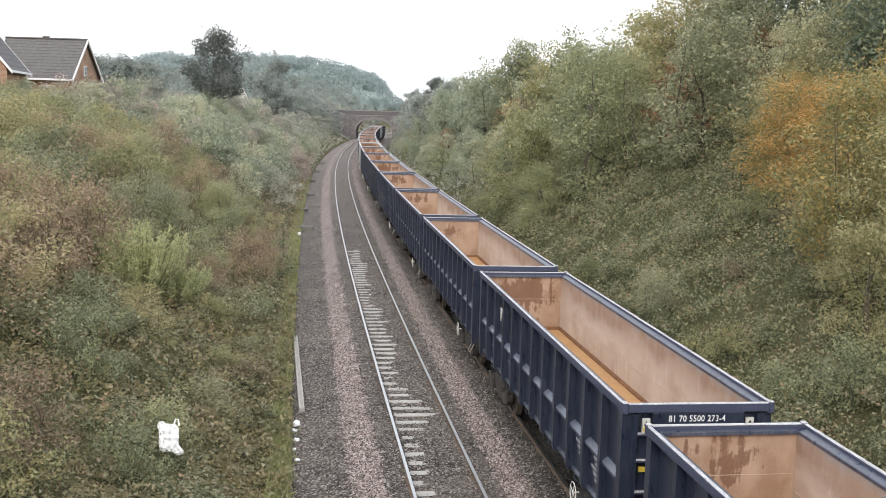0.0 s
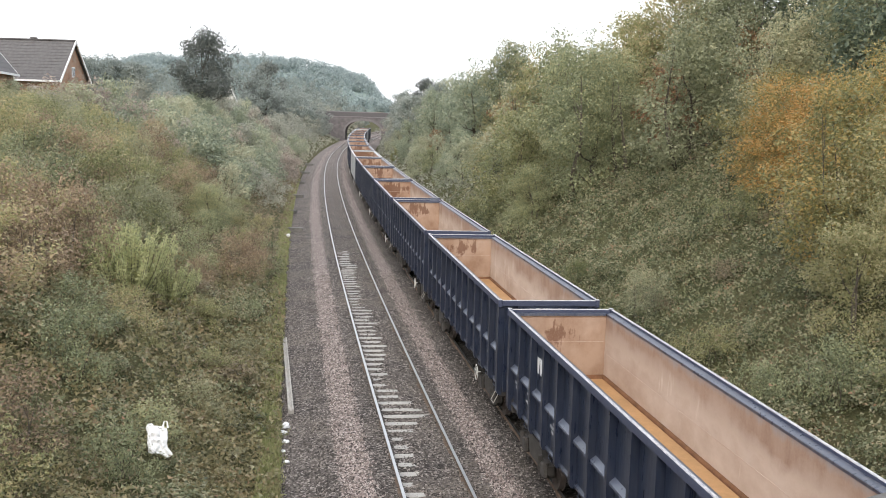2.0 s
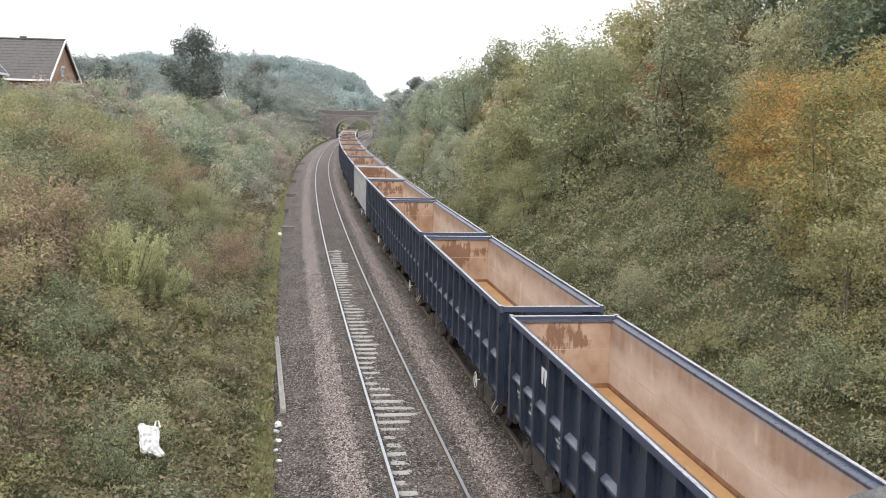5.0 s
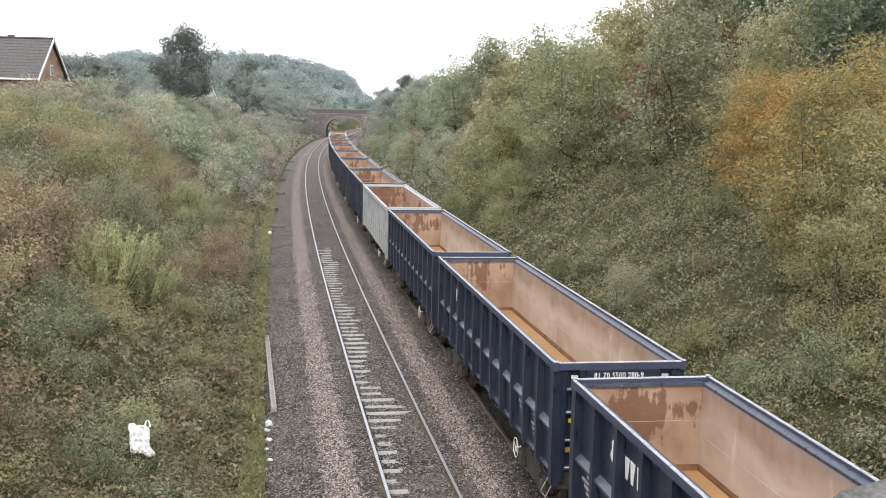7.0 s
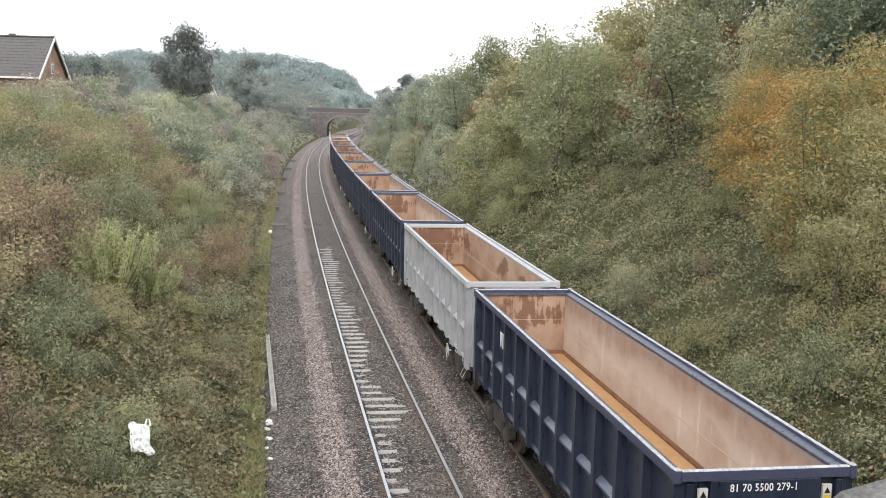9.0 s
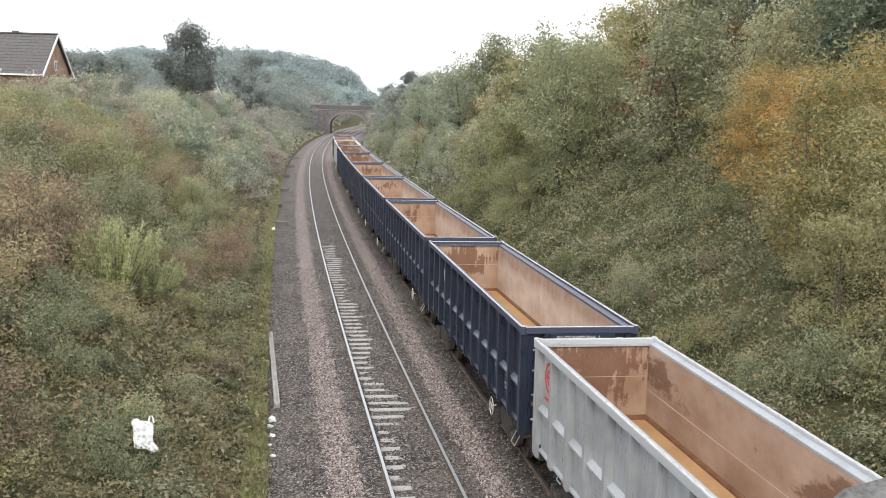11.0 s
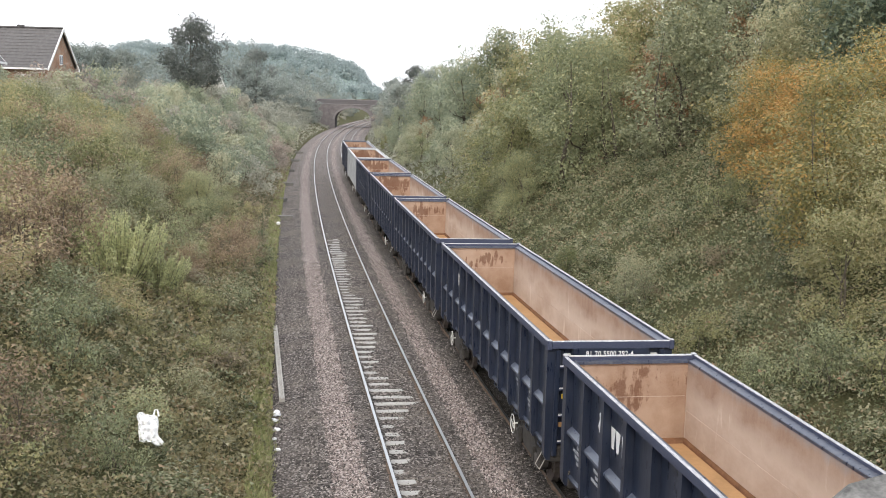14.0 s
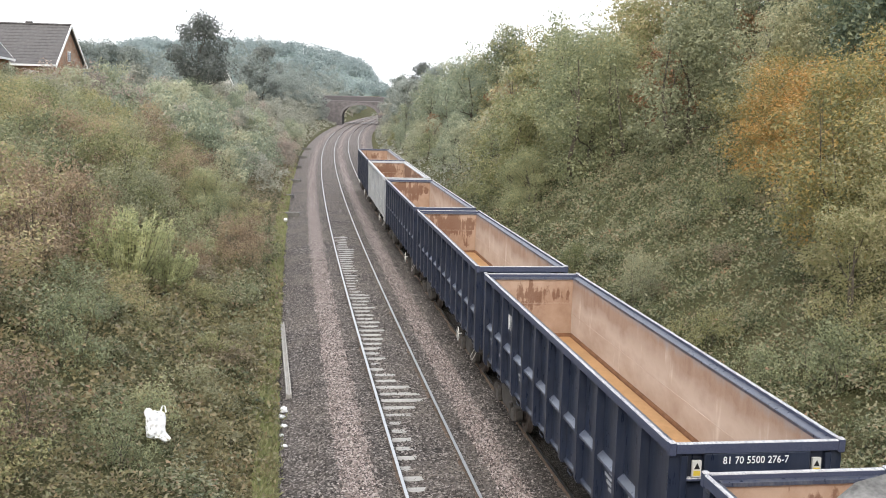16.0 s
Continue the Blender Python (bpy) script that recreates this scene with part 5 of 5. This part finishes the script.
for s, d in scatter(95, 64, 190, 8.6, 27, 2.7, right_used, 1.2):
    n = noise.noise(Vector((s * 0.06, d * 0.1, 9.0))) + rnd.uniform(-0.25, 0.25)
    k = "wood_green" if n < -0.1 else "wood" if n < 0.25 else rnd.choice(("wood_lime", "wood_lime", "wood", "wood_rust"))
    label = {"wood_green": "green tree in the wood on the bank", "wood": "olive green tree in the wood on the bank", "wood_lime": "yellowing tree in the wood on the bank", "wood_rust": "russet tree in the wood on the bank"}[k]
    # past 105 m only variant 0, whose green and olive leaves are hazed
    plant("%s_%d" % (k, 0 if s > 105 else rnd.randrange(2)), s, d, rnd.uniform(0.5, 0.85) * (0.65 + 0.35 * smooth(8, 14, d)), "tree", label, TREE, "bank trees", 0.2, rnd.uniform(0.85, 1.1))
for key, s, d, size, label in (
    ("grey_near_0", 33.5, 8.7, 0.75, "grey-green willow shrub among brambles"), ("grey_near_1", 35.5, 9.1, 0.7, "grey-green willow shrub among brambles"),
    ("lime_near_0", 28.6, 8.8, 0.62, "yellow-green shrub among brambles"), ("lime_near_1", 42.0, 8.6, 0.5, "yellow-green shrub among brambles"),
    ("green_near_0", 22.8, 9.6, 0.75, "green shrub among brambles"), ("green_near_1", 24.5, 8.7, 0.6, "green shrub among brambles"),
    ("olive_near_0", 37.5, 13.6, 0.8, "olive shrub among brambles"), ("brown_near_0", 34.0, 14.2, 0.7, "brownish shrub among brambles"),
    ("lime_near_1", 39.5, 15.3, 0.6, "yellow-green shrub among brambles"), ("green_near_1", 62.0, 8.8, 0.9, "green shrub beside the track"),
    ("lime_near_0", 68.0, 8.6, 0.8, "bright green shrub beside the track"), ("green_near_0", 57.0, 9.0, 0.8, "green shrub beside the track"),
    ("olive_near_1", 20.5, 10.5, 0.8, "olive shrub among brambles"), ("brown_near_1", 23.0, 12.2, 0.8, "brownish shrub among brambles"),
):
    plant(key, s, d, size, label=label, group="bank shrubs", sink=0.1)
plant("oak", 130.0, -15.2, 1.0, "tree", "tall dark oak standing above the bank", TREE, "", 0.2, 1.13, 40)
plant("round_tree", 200.0, -14.3, 1.3, "tree", "round misty tree above the bank", TREE, "", 0.2, 1.2)
plant("mist_tree_1", 130.0, -29.0, 1.05, "tree", "misty tree beside the house", TREE, "", 0.2)
plant("mist_tree_0", 132.0, -26.5, 1.0, "tree", "misty tree beside the house", TREE, "", 0.2)
plant("mist_tree_1", 131.0, -23.4, 0.95, "tree", "misty tree above the bank", TREE, "", 0.2)
plant("oak", 200.0, 15.6, 0.75, "tree", "dark tree on the skyline above the wood", TREE, "", 0.2, 1.1)


def far_scrub(name, count, s0, s1, d0, d1, wide, high, leaf, mat, seed, label):
    """A far stretch of scrub, too far off to count: many crowns in one mesh."""
    rs = np.random.RandomState(seed)
    pts, nrm = [], []
    for k in range(count):
        s, d = rs.uniform(s0, s1), rs.uniform(d0, d1)
        size = rs.uniform(0.6, 1.25)
        p, n, _, _ = crown_points(seed * 100 + k % 9, wide * size, high * size * rs.uniform(0.8, 1.2), 0.1, 16, 750, 0.5, 0.6)
        pts.append(p + np.array(at(s, d, ground_z(s, d) - 0.2)))
        nrm.append(n)
    pts, nrm = np.concatenate(pts), np.concatenate(nrm)
    me = leaf_mesh(name, pts, nrm, leaf * rs.uniform(0.6, 1.3, len(pts)), mat, 0.65, seed)
    tagged(new(name, me), label, "scrub", kind="stuff")


# far woods and scrub: haze sits in the leaf colours, not in the air
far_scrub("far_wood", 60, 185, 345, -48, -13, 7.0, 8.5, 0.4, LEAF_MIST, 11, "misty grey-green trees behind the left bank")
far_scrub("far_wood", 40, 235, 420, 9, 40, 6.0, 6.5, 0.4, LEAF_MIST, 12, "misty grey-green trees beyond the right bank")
far_scrub("far_scrub", 16, 244, 260, -20, -6.5, 5.0, 5.6, 0.32, LEAF_MIST, 10, "tall scrub with haze-tinted leaves against the old bridge")
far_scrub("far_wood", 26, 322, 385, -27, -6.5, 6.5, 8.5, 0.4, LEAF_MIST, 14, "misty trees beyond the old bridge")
far_scrub("far_scrub", 24, 268, 325, -13, -5.2, 3.4, 3.0, 0.27, LEAF_HAZED, 16, "low scrub with haze-tinted leaves beyond the old bridge")
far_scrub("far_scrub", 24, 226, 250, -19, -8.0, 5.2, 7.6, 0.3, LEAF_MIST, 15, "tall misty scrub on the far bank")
far_scrub("far_scrub", 16, 243, 257, -13, -6.9, 4.0, 5.4, 0.3, LEAF_MIST, 8, "scrub with haze-tinted leaves against the old bridge")
far_scrub("far_scrub", 16, 240, 257, 8.4, 14, 4.0, 6.0, 0.3, LEAF_MIST, 9, "scrub with haze-tinted leaves against the old bridge")
far_scrub("far_scrub", 110, 160, 345, -27, -5.6, 4.2, 3.4, 0.27, LEAF_HAZED, 5, "grey-green scrub with haze-tinted leaves along the far left bank")
far_scrub("far_scrub", 60, 180, 345, 9, 27, 4.6, 4.4, 0.27, LEAF_HAZED, 6, "grey-green scrub with haze-tinted leaves along the far right bank")
far_scrub("far_scrub", 26, 175, 300, 9, 24, 4.4, 4.2, 0.27, LEAF_HAZED_BROWN, 7, "brownish scrub along the far right bank")

# bramble and undergrowth: loose leaves over the banks
def cover(name, mat, count, s0, s1, d0, d1, lift, leaf, seed, label, thin=0.0):
    rs = np.random.RandomState(seed)
    u = rs.uniform(size=count) ** 1.5
    ss, dd = s0 + (s1 - s0) * u, rs.uniform(d0, d1, count)
    pts, nrm = np.empty((count, 3)), rs.normal(size=(count, 3)) * 0.75 + np.array([0, 0, 0.8])
    keep = np.ones(count, bool)
    for i in range(count):
        s, d = float(ss[i]), float(dd[i])
        m = noise.noise(Vector((s * 0.55, d * 0.55, seed * 1.0)))
        tuft = max(0.0, noise.noise(Vector((s * 1.9, d * 1.9, seed + 4.0)))) if s < 60 else 0.3
        hollow = noise.noise(Vector((s * 1.15, d * 1.5, seed + 9.0))) < -0.45 and s < 70
        if hollow or m < thin - 0.55 or (abs(d + 5.75) < 0.32 and 19.8 < s < 21.5):
            keep[i] = False
        x, y, a = line(s)
        z = ground_z(s, d) + lift * (0.4 + 0.7 * m + 1.6 * tuft) * rs.uniform(0.25, 1.0)
        pts[i] = (x + d * math.cos(a), y - d * math.sin(a), z)
    size = leaf * rs.uniform(0.55, 1.3, count) * (0.68 + 0.7 * u)
    me = leaf_mesh(name, pts[keep], nrm[keep], size[keep], mat, 0.7, seed)
    tagged(new(name, me), label, "undergrowth", kind="stuff")


cover("bramble", LEAF_BRAMBLE, 200000, 14, 78, 6.5, 22, 0.9, 0.122, 3, "dense bramble leaves over the right bank")
cover("undergrowth", LEAF_LOW, 100000, 13, 46, -17, -3.35, 0.6, 0.115, 5, "low leafy undergrowth over the left bank")
cover("bramble", LEAF_BRAMBLE, 50000, 13, 60, -16, -3.6, 0.7, 0.12, 8, "patchy bramble leaves over the left bank", 0.6)
cover("undergrowth", LEAF_LOW, 22000, 14, 42, -5.4, -3.4, 0.45, 0.1, 15, "low leafy growth at the foot of the left bank")
cover("undergrowth", LEAF_SERE, 16000, 14, 44, -14, -4.2, 0.55, 0.1, 16, "brownish leaves in the undergrowth of the left bank", 0.55)
cover("undergrowth", LEAF_SERE, 40000, 40, 130, -22, -3.5, 0.7, 0.17, 9, "brownish undergrowth over the left bank")
# far undergrowth, in the leaf colour that holds haze
cover("undergrowth", LEAF_HAZED, 24000, 70, 290, 7.0, 26, 0.7, 0.3, 6, "low leafy undergrowth below the wood")
cover("undergrowth", LEAF_HAZED, 14000, 110, 290, -24, -3.6, 0.7, 0.3, 7, "low leafy undergrowth along the far left bank")


def grass(count, s0, s1, d0, d1, seed):
    """Long pale grass at the ballast edge: thin blades that lean."""
    rs = np.random.RandomState(seed)
    ss, dd = rs.uniform(s0, s1, count), rs.uniform(d0, d1, count)
    dd += np.array([0.3 * noise.noise(Vector((float(v) * 0.9, 7.0, 0.0))) for v in ss])
    pts = np.empty((count, 3))
    for i in range(count):
        pts[i] = at(float(ss[i]), float(dd[i]), ground_z(float(ss[i]), float(dd[i])) + 0.14)
    nrm = rs.normal(size=(count, 3)) * np.array([1, 1, 0.25])
    nrm /= np.linalg.norm(nrm, axis=1)[:, None]
    lean = rs.normal(size=(count, 3)) * 0.35 + np.array([0, 0, 1])
    u = lean - nrm * (lean * nrm).sum(1)[:, None]
    u /= np.linalg.norm(u, axis=1)[:, None]
    v = np.cross(nrm, u)
    ln, wd = rs.uniform(0.08, 0.24, count)[:, None], rs.uniform(0.008, 0.017, count)[:, None]
    quad = np.stack([pts - u * ln - v * wd, pts - u * ln + v * wd, pts + u * ln * 0.4 + v * wd * 0.8, pts + u * ln + nrm * 0.06], 1).reshape(-1, 3)
    me = bpy.data.meshes.new("grass")
    me.from_pydata(quad.tolist(), [], [(4 * i, 4 * i + 1, 4 * i + 2, 4 * i + 3) for i in range(count)])
    me.materials.append(GRASS)
    tagged(new("grass", me), "long pale grass along the ballast edge", "grass", kind="stuff")


grass(7000, 14, 29, -3.85, -3.3, 2)
grass(9000, 29, 85, -3.95, -3.35, 3)
grass(2500, 55, 120, -4.0, -3.4, 4)


# ------------------------------------------------------------------ distance
def hill():
    """The wooded hill far off: a ridge of ground with a wood of many trees on it."""
    verts, faces = [], []
    cols, rows_ = 40, 12

    def top(x):
        return np.interp(x, (-260, -128, -96, -73, -57, -31, -14, 9, 22, 36, 46, 51, 55, 62), (22, 23, 25, 29, 28, 30.5, 30.5, 29.7, 27.5, 24, 21, 17, 10, 3))

    def place(u, v):
        x, y = -260 + 322 * u, 560 + 90 * v
        return Vector((x, y, 3 + (top(x) - 3) * math.sin(v * math.pi / 2)))
    for j in range(rows_ + 1):
        for i in range(cols + 1):
            verts.append(place(i / cols, j / rows_))
    for j in range(rows_):
        for i in range(cols):
            a = j * (cols + 1) + i
            faces.append((a, a + 1, a + cols + 2, a + cols + 1))
    # ground and wood of the hill both have haze in their base colours
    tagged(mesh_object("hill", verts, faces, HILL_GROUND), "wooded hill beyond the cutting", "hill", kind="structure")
    rs = np.random.RandomState(12)
    pts, nrm = [], []
    for k in range(1000):
        u, v = rs.uniform(), rs.uniform() ** 0.6
        foot = np.array(place(u, v))
        r = rs.uniform(2.2, 4.6)
        way = rs.normal(size=(120, 3))
        way /= np.linalg.norm(way, axis=1)[:, None]
        pts.append(foot + np.array([0, 0, r * 0.7]) + way * r * rs.uniform(0.7, 1.1, 120)[:, None])
        nrm.append(way + rs.normal(size=(120, 3)) * 0.4)
    pts, nrm = np.concatenate(pts), np.concatenate(nrm)
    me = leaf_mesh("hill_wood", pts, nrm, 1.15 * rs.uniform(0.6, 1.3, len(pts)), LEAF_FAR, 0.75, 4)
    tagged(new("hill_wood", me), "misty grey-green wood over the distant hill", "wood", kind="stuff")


hill()


# ------------------------------------------------------------------ beside the track
def on_bed(s, d, up=0.0):
    return at(s, d, max(ground_z(s, d), ballast_z(s, d) if -3.75 < d < 6.8 else -9) + up)


def turned(s, d, up=0.0, extra=0.0, tip=0.0):
    return Matrix.Translation(on_bed(s, d, up)) @ pose(0, 0, 0, tip, 0, -math.degrees(line(s)[2]) + extra)


bm = bmesh.new()
add_prism(bm, [(-0.08, 0.0), (0.08, 0.0), (0.075, 0.14), (0.03, 0.14), (0.02, 0.1), (-0.02, 0.1), (-0.03, 0.14), (-0.075, 0.14)], "y", 0, 9.3)
beam = part("concrete_beam", bm, CONCRETE, None)
beam.matrix_world = turned(28.8, -3.1, 0.0, 1.3)
tagged(beam, "long pale concrete beam lying at the ballast edge", "beam")
for s, d, ln, turn in ((71.5, -3.05, 0.95, 84), (98, -3.2, 1.0, 80), (115.5, -3.4, 1.1, 84), (132, -3.2, 1.2, 82), (150, -3.2, 1.2, 80), (84, -3.5, 0.8, 60)):
    bm = box(-0.2, 0.2, -ln / 2, ln / 2, 0, 0.26, 0.02)
    add_box(bm, -0.23, 0.23, -ln / 2 - 0.02, ln / 2 + 0.02, 0.26, 0.32, 0.015)
    slab = part("concrete_block", bm, BLOCK_GREY, None)
    slab.matrix_world = turned(s, d, -0.02, turn)
    tagged(slab, "weathered concrete block beside the track", "block", "blocks beside the track")


def lump(name, m, size, seed, mat, label, category, segs=16, soft=0.25):
    bm = bmesh.new()
    bmesh.ops.create_icosphere(bm, subdivisions=4, radius=1.0)
    for v in bm.verts:
        n = v.co.normalized()
        k = 1 + soft * noise.noise(n * 1.6 + Vector((seed, 0, 0))) + soft * 0.5 * noise.noise(n * 4.5 + Vector((0, seed, 0))) + soft * 0.22 * abs(noise.noise(n * 10))
        v.co = Vector((n.x * size[0], n.y * size[1], n.z * size[2])) * k
    for f in bm.faces:
        f.smooth = True
    ob = part(name, bm, mat, None)
    ob.matrix_world = m
    return tagged(ob, label, category)


# a carrier bag caught on the bank, with two loop handles
bag = new("plastic_bag")
bag.matrix_world = Matrix.Translation((-5.74, 21.4, 1.36)) @ pose(0, 0, 0, -20, 6, 10)
bm = bmesh.new()
bmesh.ops.create_icosphere(bm, subdivisions=4, radius=1.0)
for v in bm.verts:
    n = v.co.normalized()
    squ = 1 / (abs(n.x) ** 7 + abs(n.z) ** 7 + 0.02) ** (1 / 7)
    fold = 0.10 * abs(noise.noise(n * 3.1)) + 0.06 * abs(noise.noise(n * 7.0 + Vector((3, 0, 0))))
    v.co = Vector((n.x * 0.19 * squ, n.y * (0.12 - fold), n.z * 0.27 * squ * (1 + 0.14 * noise.noise(Vector((n.x * 4, 0, 2))))))
    v.co.x += 0.05 * noise.noise(Vector((0, n.z * 3, 5))) - 0.06 * v.co.z
    v.co += Vector((noise.noise(n * 9), noise.noise(n * 9 + Vector((5, 0, 0))), noise.noise(n * 9 + Vector((0, 5, 0))))) * 0.022
    if n.x > 0.3 and n.z < -0.5:
        v.co += Vector((0.1, 0, -0.08))
    if n.x < -0.4 and n.z > 0.5:
        v.co += Vector((-0.05, 0, 0.05))
for f in bm.faces:
    f.smooth = False
part("sack", bm, WHITE_BAG, bag)
for x in (0.13,):
    part("bag_handle", tube([(x - 0.05, 0, 0.25), (x - 0.02, 0.02, 0.38), (x + 0.03, 0.02, 0.38), (x + 0.06, 0, 0.25)], [0.02, 0.012, 0.012, 0.02], 6), WHITE_BAG, bag)
tagged(bag, "crumpled white plastic carrier bag on the bank", "bag")
for i, (s, d, r) in enumerate(((27.6, -3.28, 0.14), (27.1, -3.32, 0.09), (26.3, -3.24, 0.08), (25.6, -3.3, 0.06), (24.8, -3.22, 0.06))):
    lump("litter", Matrix.Translation(on_bed(s, d, r * 0.35)), (r, r * 0.8, r * 0.5), i + 3.0, WHITE_BAG, "scrap of white litter at the ballast edge", "litter", soft=0.5)
post = new("marker_post")
post.matrix_world = turned(66.8, -3.45)
part("post", tube([(0, 0, -0.3), (0, 0, 0.3)], [0.06, 0.05], 8), CONCRETE, post)
bm = bmesh.new()
bmesh.ops.create_icosphere(bm, subdivisions=2, radius=0.13)
for v in bm.verts:
    v.co.z = v.co.z * 0.9 + 0.38
part("knob", bm, WHITE_PAINT, post, "white rounded top")
tagged(post, "short post with a white rounded top", "post")


# ------------------------------------------------------------------ what moves
def motions():
    for k, w in TRAIN.items():
        walk(w, [(t, wagon_pose(k, t)) for t in range(0, 17)])
        # wheels roll on the rails: less than a quarter turn from row to row
        for bog in w.children:
            if not bog.name.startswith("bogie"):
                continue
            for wheels in bog.children:
                y, rows_ = wheels.location.y, []
                for i in range(0, 321):
                    t = i * 0.05
                    turn = rolled(t) / 0.42
                    rows_.append((t, pose(0, y, 0.42, math.degrees(turn) % 360, 0, 0)))
                walk(wheels, rows_)


motions()
